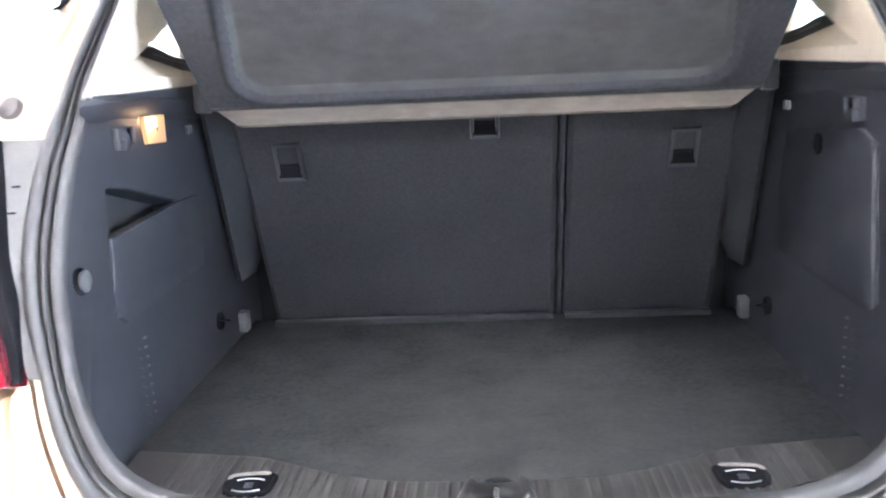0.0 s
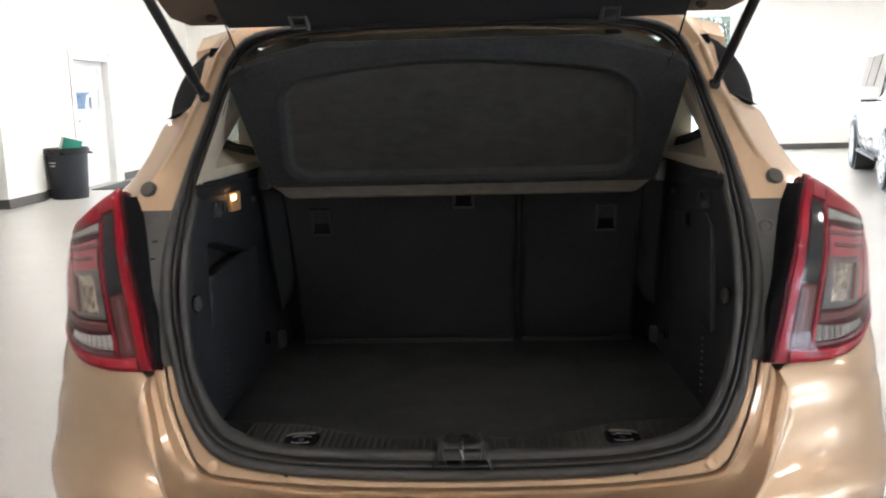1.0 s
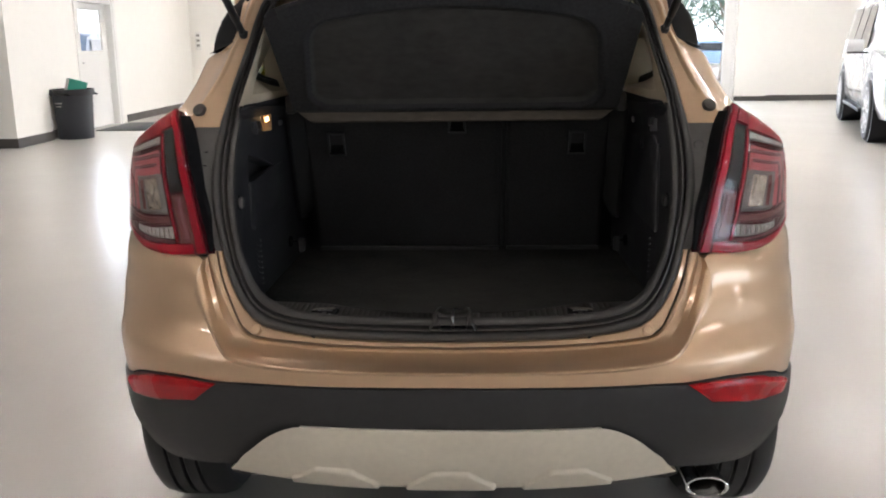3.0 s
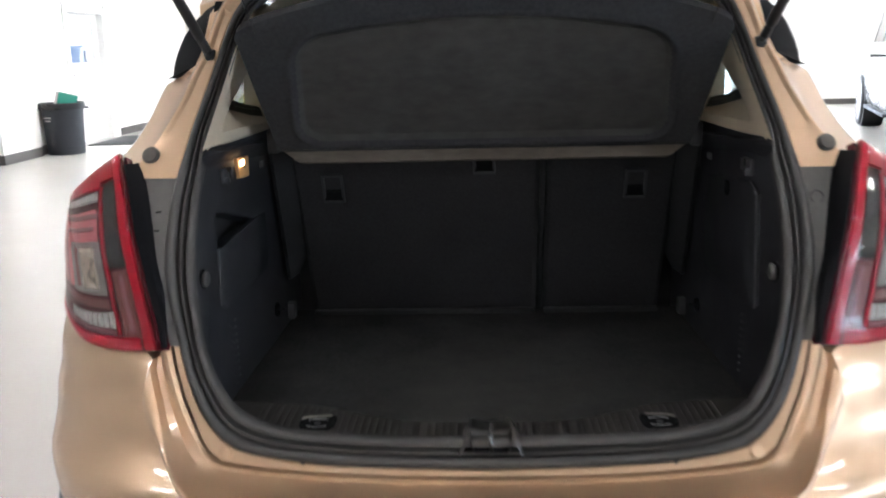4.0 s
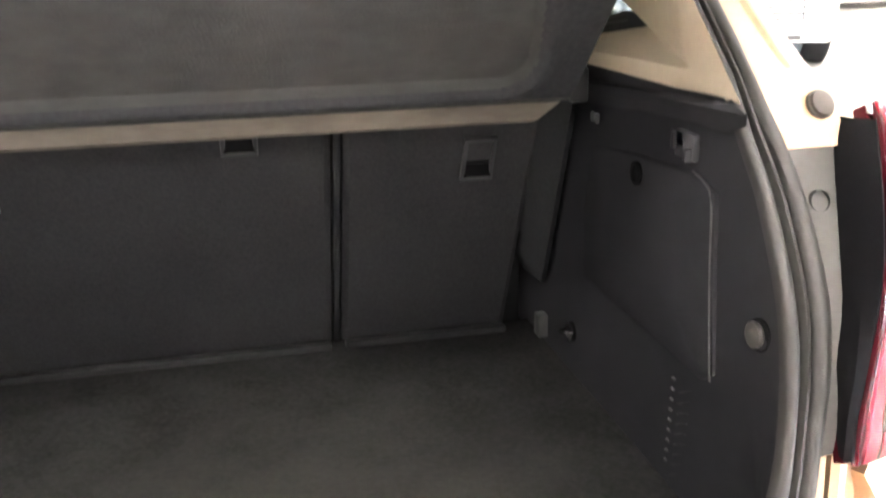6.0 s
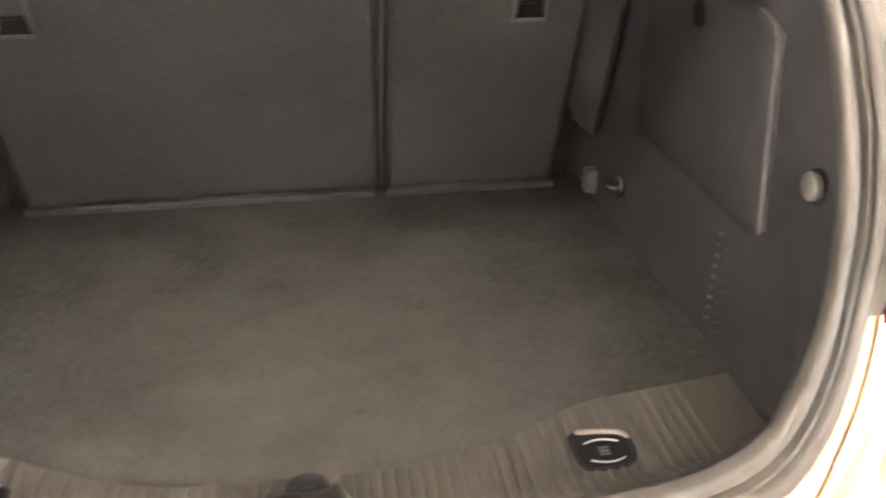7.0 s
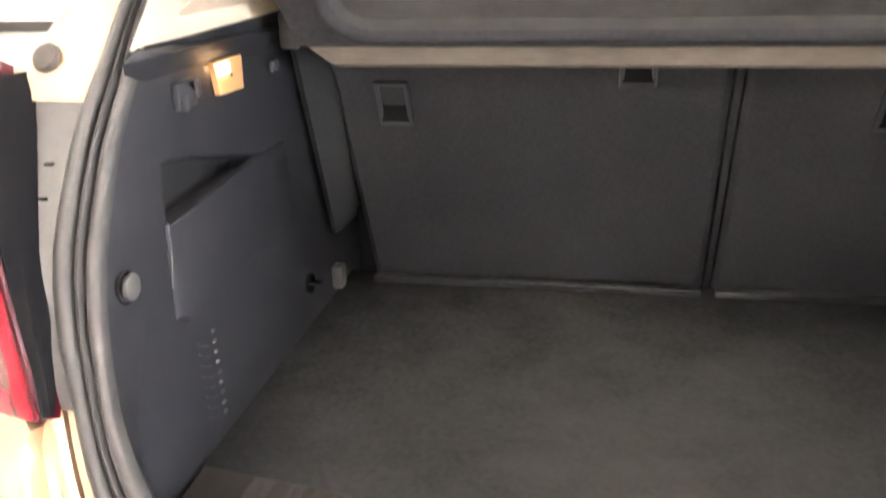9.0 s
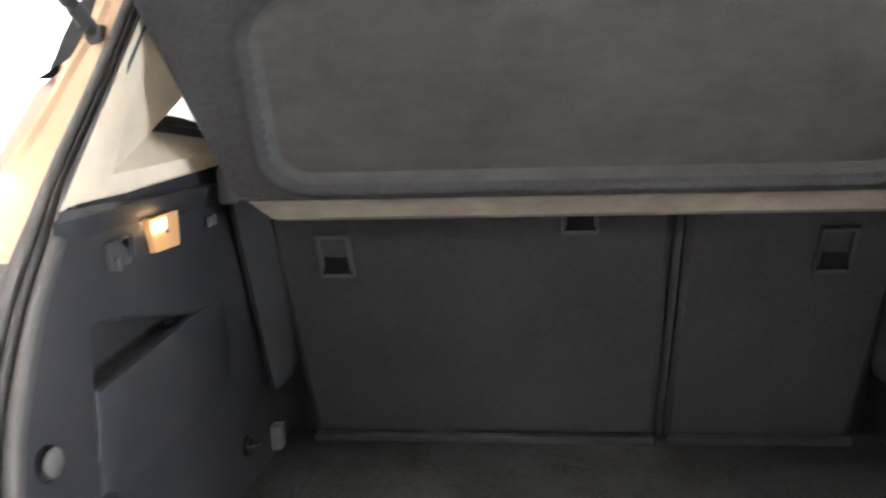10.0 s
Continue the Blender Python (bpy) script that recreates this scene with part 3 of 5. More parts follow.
    between(0.25, 0.90, 0.21, 0.275, 0.015, SMOKE, "dark_step", nu=16, nv=6)
    between(0.25, 0.90, 0.28, 0.75, 0.014, PINK, "centre_lens", nu=16)
    between(0.26, 0.62, 0.285, 0.58, 0.0165, GREYLENS, "cup_surround")
    between(0.300, 0.480, 0.31, 0.55, 0.0190, SILVERLENS, "reflector_cup", "faceted silver reflector")
    between(0.490, 0.545, 0.31, 0.55, 0.0182, SMOKE, "cup_wall")
    between(0.66, 0.70, 0.29, 0.64, 0.0175, MAUVE, "light_guide")
    between(0.28, 0.70, 0.615, 0.645, 0.0175, MAUVE, "light_guide", nv=6)
    between(0.75, 0.79, 0.29, 0.70, 0.0175, MAUVE, "light_guide")
    between(0.26, 0.79, 0.675, 0.71, 0.0175, MAUVE, "light_guide", nv=6)
    between(0.84, 0.90, 0.26, 0.76, 0.0185, RED, "light_guide")
    between(0.905, 1.0, 0.08, 0.77, 0.019, RED, "outer_lens")
    # clear band whose pale colour also carries the wide reflection below the red
    between(0.26, 1.0, 0.765, 0.828, 0.020, CLEARLENS, "clear_glint_band", nu=16, nv=6)
    between(0.24, 1.0, 0.835, 1.0, 0.021, RED, "upper_lens", nu=16)

    cover = part("lens_cover", patch(A, B, s, 24, 26, 0.0165, 0.012, sag=0.030), LENSCLEAR, lamp, "clear glossy outer lens")
    cover.visible_shadow = False

    # panel between lamp and opening
    SURX, SURY = [0.562, 0.566, 0.586, 0.602, 0.618, 0.640, 0.662], [0.366, 0.374, 0.410, 0.450, 0.490, 0.535, 0.560]
    SURZ = [0.88, 0.95, 1.0, 1.05, 1.10, 1.15, 1.18]
    rows = []
    for z in np.linspace(0.86, 1.1405, 14):
        a = Vector((s * (x_edge(z) - 0.003), open_y(z) - 0.004, z))
        b = Vector((s * (max(x_edge(z) + 0.004, np.interp(z, SURZ, SURX)) + 0.010), np.interp(z, SURZ, SURY) + 0.008, z))
        rows.append([a, a.lerp(b, 0.5), b])
    rec = part("lamp_recess", Geo().grid(rows), GREYPANEL, car, "dark grey body panel beside lamp")
    if s < 0:
        for z in (1.083, 1.052):
            part("slot", Geo().box((s * 0.597, open_y(z) - 0.006, z), (0.009, 0.005, 0.002), 0.0004), BLACKHOLE, rec)
    else:
        m = look((s * 0.593, open_y(1.09) - 0.003, 1.090), (s * 0.62, open_y(1.09) - 1.0, 1.35))
        part("panel_plug", Geo().lathe([(0.0105, -0.002), (0.0112, -0.003), (0.0120, -0.002), (0.0120, 0.004)], m, 24), CLAD, rec, "thin ring of a body plug")
    rows = []
    for z in np.linspace(0.862, 1.166, 16):
        ua = np.interp(z, [p[1] for p in A], [p[0] for p in A])
        e, e2 = Vector(shell(ua + 0.004, z, s, 0.006)), Vector(shell(ua - 0.006, z, s, 0.006))
        b = Vector((s * np.interp(z, SURZ, SURX), np.interp(z, SURZ, SURY), z))
        rows.append([e, e2, e2.lerp(b, 0.5) + Vector((-s * 0.004, -0.003, 0)), b, b + Vector((s * 0.004, 0.03, 0))])
    part("lamp_surround", Geo().grid(rows), BLACKHOLE, lamp, "black lamp surround")

    # pillar: a flat flange, a thin ridge, then the side face
    zs = list(np.linspace(1.139, 1.29, 12)) + list(np.linspace(1.298, 1.350, 14)) + list(np.linspace(1.36, 1.512, 12))
    rows = []
    for z in zs:
        xo, y = x_edge(z) - 0.003, open_y(z) - 0.004
        xr = max(xo + 0.018, np.interp(z, [1.148, 1.169, 1.202, 1.239, 1.282, 1.323, 1.37, 1.41, 1.45, 1.50, 1.512], [0.657, 0.648, 0.623, 0.603, 0.584, 0.571, 0.551, 0.542, 0.530, 0.500, 0.48]))
        xs = max(xr + 0.004, np.interp(z, [1.146, 1.168, 1.195, 1.241, 1.288, 1.303, 1.313, 1.322, 1.334, 1.342, 1.37, 1.43, 1.45, 1.47, 1.50, 1.512], [0.722, 0.709, 0.689, 0.666, 0.651, 0.643, 0.630, 0.610, 0.590, 0.575, 0.565, 0.558, 0.558, 0.553, 0.535, 0.52]))
        dy = np.interp(z, [1.14, 1.18, 1.29, 1.315, 1.33, 1.345, 1.44, 1.46], [0.06, 0.12, 0.12, 0.10, 0.04, 0.022, 0.022, 0.05])
        xs *= float(np.interp(dy, [0.06, 0.12], [1, 1.026]))
        out = 1 if z < 1.316 or z > 1.445 else -0.3
        rd = 0.004 * float(np.interp(z, [1.19, 1.215], [0, 1]))
        rows.append([(s * xo, y + 0.004, z), (s * (xo + 0.006), y, z), (s * (xr - 0.014), y + 0.002, z), (s * (xr - 0.006), y + 0.002 - rd, z), (s * (xr - 0.001), y + 0.002 - rd, z), (s * (xr + 0.005), y + 0.008, z), (s * (xr * 0.55 + xs * 0.45), y + dy * 0.5 + 0.008, z),
                     (s * (xr * 0.12 + xs * 0.88), y + dy * 0.84, z), (s * xs, y + dy, z), (s * (xs + 0.004 * out), y + dy + 0.03, z), (s * (xs + 0.022 * out), y + dy + 0.16, z)])
    part("pillar", Geo().grid(rows), PAINT, car, LABEL_PAINT, sharp=22)
    # side of the body, drawn in towards the windows
    rows = []
    for q in np.linspace(0, 1, 9):
        row = []
        for u in np.linspace(1.19, 4.6, 16):
            z = 0.62 + q * (np.interp(u, [1.19, 1.35, 1.7, 2.1], [1.04, 1.07, 1.13, 1.19]) - 0.62)
            x, y, z = shell(u, z, s)
            row.append((x * np.interp(z, [0.98, 1.19], [1, 0.89]), y, z))
        rows.append(row)
    part("quarter_panel", Geo().grid(rows), PAINT, car, LABEL_PAINT)
    rows = [[(s * (0.874 - 0.03 * (z < 0.4)), y, z) for y in np.linspace(1.32, 3.0, 6)] for z in (0.26, 0.38, 0.50, 0.62)]
    part("sill_cladding", Geo().slab(rows, (-s * 0.02, 0, 0)), CLAD, car, "grained black plastic cladding")
    arch = [(0.88 + 0.38 * math.cos(a), 0.342 + 0.38 * math.sin(a)) for a in np.linspace(0.05, math.pi - 0.25, 20)]
    rows = [[(s * 0.842, y, z) for y, z in arch], [(s * 0.846, 0.88 + (y - 0.88) * 1.07, 0.342 + (z - 0.342) * 1.07) for y, z in arch]]
    part("wheel_arch", Geo().slab(rows, (-s * 0.03, 0, 0)), CLAD, car, "black plastic wheel arch")
    part("arch_liner", Geo().grid([[(s * 0.82, y, z) for y, z in arch], [(s * 0.56, y, z) for y, z in arch]]), RUBBER, car)
    # rounded black quarter glass beside the pillar, then the side windows
    rows = []
    for z in list(np.linspace(1.316, 1.35, 9)) + list(np.linspace(1.36, 1.470, 9)):
        y = open_y(z)
        xe = np.interp(z, [1.316, 1.322, 1.334, 1.342, 1.37, 1.43, 1.47], [0.650, 0.630, 0.596, 0.574, 0.560, 0.550, 0.55])
        xo = np.interp(z, [1.30, 1.318, 1.339, 1.366, 1.40, 1.43, 1.455, 1.47], [0.646, 0.648, 0.650, 0.647, 0.637, 0.620, 0.596, 0.572])
        d = np.interp(z, [1.316, 1.33, 1.345], [0.085, 0.045, 0.024])
        rows.append([(s * (xe - 0.03), y + d - 0.006, z), (s * xe, y + d, z), (s * (xe * 0.6 + xo * 0.4), y + d * 0.6 + 0.05, z), (s * (xe * 0.2 + xo * 0.8), y + d * 0.3 + 0.08, z), (s * xo, y + 0.115, z), (s * (xo + 0.005), y + 0.15, z), (s * (xo + 0.018), y + 0.21, z)])
    part("rear_quarter_trim", Geo().grid(rows), BLACKHOLE, car, "rounded gloss black quarter glass")
    glass_x = lambda y, z: s * float(np.interp(y, [0.86, 1.5], [np.interp(z, [1.18, 1.32, 1.5], [0.735, 0.662, 0.57]), np.interp(z, [1.18, 1.5], [0.76, 0.61])]))
    rows = [[(glass_x(y, z), y, z) for y in np.linspace(0.90, 3.6, 12)] for z in np.linspace(1.185, 1.50, 6)]
    sg = part("side_glass", Geo().slab(rows, (-s * 0.005, 0, 0)), TINT, car, "dark tinted side glass")
    if s < 0:
        stk = part("window_sticker", Geo().box((-0.728, 1.71, 1.243), (0.002, 0.15, 0.100), 0.0005), YELLOW, sg, "yellow sticker on the glass")
        part("sticker_mark", Geo().lathe([(0.0, 0.002), (0.011, 0.002), (0.011, 0.0)], pose(-0.7265, 1.685, 1.228, 0, 90, 0), 16), BLACKHOLE, sg, "black round mark")
    # bump stop and plug
    for nm, c, r, mat, lb in (("bump_stop", (s * 0.63, open_y(1.181) - 0.010, 1.181), 0.0145, STOPGREY, "round dark rubber bump stop"), ("flange_plug", (s * 0.457, open_y(0.685) - 0.004, 0.685), 0.011, PAINT, "round body plug")):
        n = Vector((s * 0.15, -0.84, 0.5))
        m = look(c, Vector(c) + n).to_4x4() @ Matrix.Rotation(math.pi, 4, "X")
        part(nm, Geo().lathe([(0.0, 0.003), (r * 0.75, 0.003), (r, 0.002), (r * 1.05, -0.002), (r * 1.2, -0.0022), (r * 1.2, -0.006)], m, 20), mat, car, lb)
    # gas strut
    a, b = Vector((s * 0.542, 0.678, 1.368)), Vector((s * 0.625, 0.30, 1.76))
    st = part("gas_strut", Geo().tube([a, a.lerp(b, 0.06)], 0.009).tube([a.lerp(b, 0.06), a.lerp(b, 0.075), b], [0.007, 0.010, 0.010], 12), RUBBER, car, "black gas strut")
    part("ball_mount", Geo().box(a + Vector((0, 0.012, -0.02)), (0.022, 0.016, 0.05), 0.004).lathe([(0.0, 0.012), (0.006, 0.012), (0.008, 0.0)], look(a, a + Vector((0, -1, 0.2))) @ Matrix.Rotation(math.pi, 4, "X"), 12), RUBBER, st, "dark bracket with ball joint")

# skid plate
for s in (1,):
    def skid_point(x, z, off):
        return shell(u_of(abs(x), z), z, 1 if x >= 0 else -1, off)
    rows = []
    for q in [0, 0.004, 0.012, 0.025, 0.045, 0.07, 0.10, 0.14, 0.18, 0.23] + list(np.linspace(0.28, 1, 30)):
        z = 0.510 - 0.163 * q
        k = max(0, (z - 0.464) / 0.046)
        hw = float(np.interp(z, [0.347, 0.411, 0.460, 0.486, 0.510], [0.520, 0.474, 0.427, 0.400, 0.374])) - 0.042 * (1 - math.sqrt(max(0, 1 - k * k)))
        row = []
        for k in np.linspace(-1, 1, 221):
            x = hw * k
            bump = 0.0
            for c in (-0.265, 0.0, 0.265):
                top = 0.402 - 0.7 * max(0, abs(x - c) - 0.040)
                e = min(1, max(0, (top - z) / 0.004))
                bump = max(bump, 0.0075 * e * (abs(x - c) < 0.10))
            row.append(skid_point(x, z + 0.014 * q * (x / 0.5) ** 2, 0.026 + 0.006 * math.sin(math.pi * q) + bump))
        rows.append(row)
    g = Geo().grid([[(p[0], p[1] + 0.04, p[2]) for p in rows[0]]] + rows + [[(p[0], p[1] + 0.10, p[2] - 0.004) for p in rows[-1]]])
    part("skid_plate", g, SILVER, car, "satin silver skid plate")
part("underbody", Geo().box((0, 2.2, 0.37), (1.15, 3.7, 0.20), 0.05).box((0, 0.46, 0.40), (1.05, 0.30, 0.10), 0.03), CLAD, car, "dark underbody")

# exhaust
m = pose(0.612, 0.31, 0.288, 90, 0, 0)
part("exhaust_tip", Geo().lathe([(0.037, -0.25), (0.040, 0.0), (0.043, 0.002), (0.040, 0.004), (0.036, 0.0), (0.034, -0.25)], m @ Matrix.Diagonal((1.2, 0.62, 1, 1)), 28), CHROME, car, "oval chrome exhaust tip")

# wheels
def wheel(parent, x, y, r=0.335, w=0.215, spokes=10, mat=STEEL, rim=1.0):
    s = 1 if x > 0 else -1
    m = pose(x, y, r, 0, 90 * s, 0)
    t = part("wheel", Geo().lathe([(0.20, -w / 2), (r - 0.03, -w / 2), (r - 0.008, -w / 2 + 0.02), (r, -w / 2 + 0.05), (r, -0.045), (r - 0.008, -0.04), (r, -0.035), (r, -0.006), (r - 0.008, 0), (r, 0.006), (r, 0.035), (r - 0.008, 0.04), (r, 0.045), (r, w / 2 - 0.05), (r - 0.008, w / 2 - 0.02), (r - 0.03, w / 2), (0.20, w / 2)], m, 48), RUBBER, parent, "black road tyre")
    g = Geo().lathe([(0.225 * rim, w / 2 - 0.01), (0.215 * rim, w / 2 + 0.004), (0.205 * rim, w / 2 - 0.03), (0.20 * rim, -w / 2)], m, 40)
    g.lathe([(0.0, w / 2 - 0.012), (0.05, w / 2 - 0.014), (0.06, w / 2 - 0.04)], m, 20)
    for k in range(spokes):
        a = math.tau * k / spokes
        g.add_bm(spoke_bm(), m @ Matrix.Rotation(a, 4, "Z") @ Matrix.Translation((0.13 * rim, 0, w / 2 - 0.012)) @ Matrix.Diagonal((rim, 1, 1, 1)))
    part("rim", g, mat, t, "silver alloy rim")
    return t


def spoke_bm():
    bm = bmesh.new()
    bmesh.ops.create_cube(bm, size=1.0)
    bmesh.ops.scale(bm, vec=(0.18, 0.03, 0.03), verts=bm.verts)
    bmesh.ops.bevel(bm, geom=list(bm.edges), offset=0.006, segments=1, affect="EDGES")
    return bm


for sx in (1, -1):
    for y in (0.88, 3.43):
        wheel(car, sx * 0.752, y, 0.342)

# roof and front body, plain
rows = []
for y, z in ((0.80, 1.525), (0.86, 1.56), (1.1, 1.59), (2.0, 1.60), (2.9, 1.56), (3.3, 1.45)):
    rows.append([(x, y + 0.04 * (x / 0.6) ** 2, z - 0.06 * abs(x / 0.6) ** 3) for x in np.linspace(-0.60, 0.60, 13)])
part("roof", Geo().slab(rows, (0, 0, -0.03)), PAINT, car, LABEL_PAINT)
rows = []
for y, z in ((3.72, 1.13), (3.9, 1.10), (4.1, 1.05), (4.35, 0.9), (4.4, 0.6), (4.38, 0.3)):
    rows.append([(x, y, z - 0.08 * abs(x / 0.85) ** 3) for x in np.linspace(-0.85, 0.85, 11)])
rows_w = [[(x, y + 0.05 * (1 - (x / 0.62) ** 2), z) for x in np.linspace(-w, w, 9)] for y, z, w in ((3.28, 1.43, 0.58), (3.5, 1.28, 0.64), (3.70, 1.135, 0.70))]
part("windscreen", Geo().slab(rows_w, (0, -0.006, -0.004)), TINT, car, "tinted windscreen")
part("front_body", Geo().slab(rows, (0, -0.02, -0.02)), PAINT, car, LABEL_PAINT)

# ---- cargo space ----
CF = 0.677


def carpet_edge(x):
    a = abs(x)
    return float(sum(np.interp(a + d, [0, 0.10, 0.14, 0.20, 0.255, 0.31, 0.36, 0.43, 0.52], [0.414, 0.415, 0.419, 0.438, 0.465, 0.497, 0.506, 0.517, 0.53]) for d in (-0.02, 0, 0.02)) / 3)


rows = []
xs = np.linspace(-0.513, 0.513, 61)
for q in np.linspace(0, 1, 24):
    rows.append([(x, carpet_edge(x) * (1 - q) + 1.195 * q, CF + 0.004 * (1 if 0 < q else -2)) for x in xs])
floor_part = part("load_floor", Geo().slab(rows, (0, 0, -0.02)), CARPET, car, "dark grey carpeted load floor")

# sill plate with ribs
rows = []
xs = np.linspace(-0.502, 0.502, 503)
inn = half_loop(1.0)


def sill_y(x):
    lo = [v for v in inn if v.z < 0.90]
    return float(np.interp(abs(x), [v.x for v in lo], [v.y for v in lo]))


def sill_z(x):
    lo = [v for v in inn if v.z < 0.90]
    return float(np.interp(abs(x), [v.x for v in lo], [v.z for v in lo]))


for q in (0, 0.03, 0.08, 0.15, 0.3, 0.45, 0.6, 0.75, 0.9, 0.97, 1.0):
    row = []
    for x in xs:
        ye = carpet_edge(x) + 0.012
        ya = min(sill_y(x), ye - 0.01)
        rib = 0.0022 * max(0, math.cos(math.tau * x / 0.0135)) ** 2 if 0.08 < q < 0.97 and abs(x) < 0.434 else 0
        za = sill_z(x)
        z = za + (0.690 - za) * min(1, q * 3.2) + rib + (0.004 * (q == 0.08))
        z = z - 0.012 * (q == 1.0)
        row.append((x, ya + (ye - ya) * q, z))
    rows.append(row)
sill = part("sill_plate", Geo().grid(rows), SILLM, car, "ribbed black plastic sill plate", sharp=50)

# side trims, pillar trims, shelf, seats
def pocket_depth(y, z):
    """Depth of the wedge shaped pocket moulded into one side trim."""
    top = float(np.interp(y, [0.55, 0.62, 0.82], [1.066, 1.056, 1.004]))
    inside = min(y - (0.548 + 0.12 * (z - 1.0)), (top - z) * 0.97, z - 0.985, (0.82 - y) * 0.3)
    return 0.052 * min(1, max(0, inside / 0.010))


for s in (1, -1):
    rows = []
    for z in np.linspace(0.665, 1.19, 29 if s > 0 else 140):
        xi, y = x_edge(max(z, 0.722), 1.0) + 0.001, open_y(z) - 0.004
        ledge = max(0, z - 1.14) * 0.2
        prof = [(xi, y), (xi * 0.6 + 0.513 * 0.4, y + 0.03), (0.515 - ledge, y + 0.08), (0.513 - ledge, y + 0.16), (0.511 - ledge, 0.80), (0.508 - ledge, 0.95), (0.505 - ledge, 1.25)]
        if s < 0:
            py, px = [b for a, b in prof], [a for a, b in prof]
            prof = [(float(np.interp(b, py, px)) + pocket_depth(b, z), b) for b in sorted(set(py[:3]) | set(np.linspace(py[2] + 0.006, 0.90, 100)) | {0.95, 1.25})]
        rows.append([(s * a, b, z) for a, b in prof])
    side = part("side_trim", Geo().grid(rows), TRIM, car, "dark moulded cargo side trim")
    # ledge on top
    rows = [[(s * 0.519, 0.515, 1.180), (s * 0.513, 0.54, 1.188), (s * 0.513, 0.75, 1.18), (s * 0.51, 0.955, 1.166), (s * 0.51, 1.25, 1.16)],
            [(s * 0.519, 0.515, 1.178), (s * 0.495, 0.575, 1.182), (s * 0.492, 0.75, 1.176), (s * 0.485, 0.955, 1.160), (s * 0.48, 1.25, 1.155)],
            [(s * 0.519, 0.515, 1.172), (s * 0.500, 0.575, 1.170), (s * 0.498, 0.75, 1.164), (s * 0.49, 0.955, 1.148), (s * 0.485, 1.25, 1.145)],
            [(s * 0.519, 0.515, 1.168), (s * 0.518, 0.55, 1.155), (s * 0.512, 0.75, 1.145), (s * 0.505, 0.955, 1.13), (s * 0.50, 1.25, 1.125)]]
    part("trim_ledge", Geo().grid(rows), TRIM, side)
    # button
    m, m0 = pose(s * 0.5215, 0.452, 0.962, 0, -90 * s, 0), pose(s * 0.5165, 0.449, 0.962, 0, -90 * s, 0)
    knob = part("coat_hook", Geo().lathe([(0.0, -0.004), (0.0055, -0.004), (0.0065, 0.004), (0.0120, 0.006), (0.0145, 0.010), (0.0140, 0.0135), (0.010, 0.016), (0, 0.0165)], m, 24), KNOB, side, "round light grey bag hook")
    part("hook_recess", Geo().lathe([(0.0185, -0.004), (0.0185, 0.002), (0.0165, 0.003), (0.0150, 0.001), (0, 0.001)], m0, 24), BLACKHOLE, knob, "dark recess behind the hook")
    # tie-down
    m = pose(s * 0.505, 0.962, 0.752, 0, -90 * s, 0)
    eye_ = part("tie_down", Geo().lathe([(0.017, -0.01), (0.017, 0.003), (0.014, 0.004), (0.008, -0.001), (0, -0.001)], m, 20), GLOSSBLACK, side, "black tie-down recess")
    part("tie_loop", Geo().tube([(s * 0.503, 0.945, 0.757), (s * 0.492, 0.950, 0.756), (s * 0.490, 0.965, 0.752), (s * 0.492, 0.980, 0.748), (s * 0.503, 0.983, 0.747)], 0.0024, 8), GLOSSBLACK, eye_, "glossy black loop")
    part("seat_latch_cover", Geo().box((s * 0.499, 1.093, 0.712), (0.02, 0.028, 0.042), 0.004), FRAMEGREY, side, "light grey plastic cover")
    # bolster strip
    rows = []
    for q in np.linspace(0, 0.78, 10):
        z = 1.15 - 0.45 * q
        y = 0.965 + 0.186 * q
        w = (0.052 - 0.036 * q) * (1 if q < 0.6 else 1 - ((q - 0.6) / 0.19) ** 3)
        x = 0.488 + 0.004 * q
        rows.append([(s * (x + 0.01), y - 0.03, z), (s * x, y - 0.035, z), (s * (x - w * 0.5), y - 0.022, z), (s * (x - w), y, z), (s * (x - w - 0.004), y + 0.05, z)])
    part("side_bolster", Geo().grid(rows), BOLSTER, car, "grey cloth seat side bolster")
    # pillar trim with a quarter window
    front = [(x_edge(z, 0.80), open_y(z) - 0.019, z) for z in (1.186, 1.24, 1.30, 1.36, 1.41, 1.45)]
    outer = [Vector((s * x, y, z)) for x, y, z in front + [(0.49, 0.95, 1.475), (0.49, 1.25, 1.46), (0.505, 1.25, 1.16), (0.505, 0.955, 1.164), (0.508, 0.80, 1.174), (0.512, 0.66, 1.182)]]
    hole = [Vector((s * 0.512, y, z)) for y, z in ((0.643, 1.214), (0.681, 1.264), (0.72, 1.30), (0.765, 1.336), (0.80, 1.365), (0.85, 1.39), (0.95, 1.40), (1.19, 1.39), (1.19, 1.195), (0.95, 1.207), (0.80, 1.212), (0.71, 1.213))]
    glass = [Vector((s * 0.562, y, z)) for y, z in ((0.85, 1.244), (0.90, 1.260), (0.945, 1.275), (0.985, 1.292), (1.03, 1.310), (1.06, 1.325), (1.10, 1.34), (1.18, 1.34), (1.18, 1.204), (1.05, 1.217), (0.95, 1.231), (0.90, 1.238))]
    rings = [outer, [a.lerp(b, 0.3) + Vector((s * -0.002, 0, 0)) for a, b in zip(outer, hole)], [a.lerp(b, 0.93) for a, b in zip(outer, hole)], [a.lerp(b, 0.04) + Vector((s * 0.006, 0, 0)) for a, b in zip(hole, glass)],
             [a.lerp(b, 0.6) for a, b in zip(hole, glass)], glass, [g + Vector((s * 0.05, 0.02, 0)) for g in glass]]
    pt = part("pillar_trim", Geo().grid(rings, close_u=True), BEIGE, car, "beige plastic pillar trim")
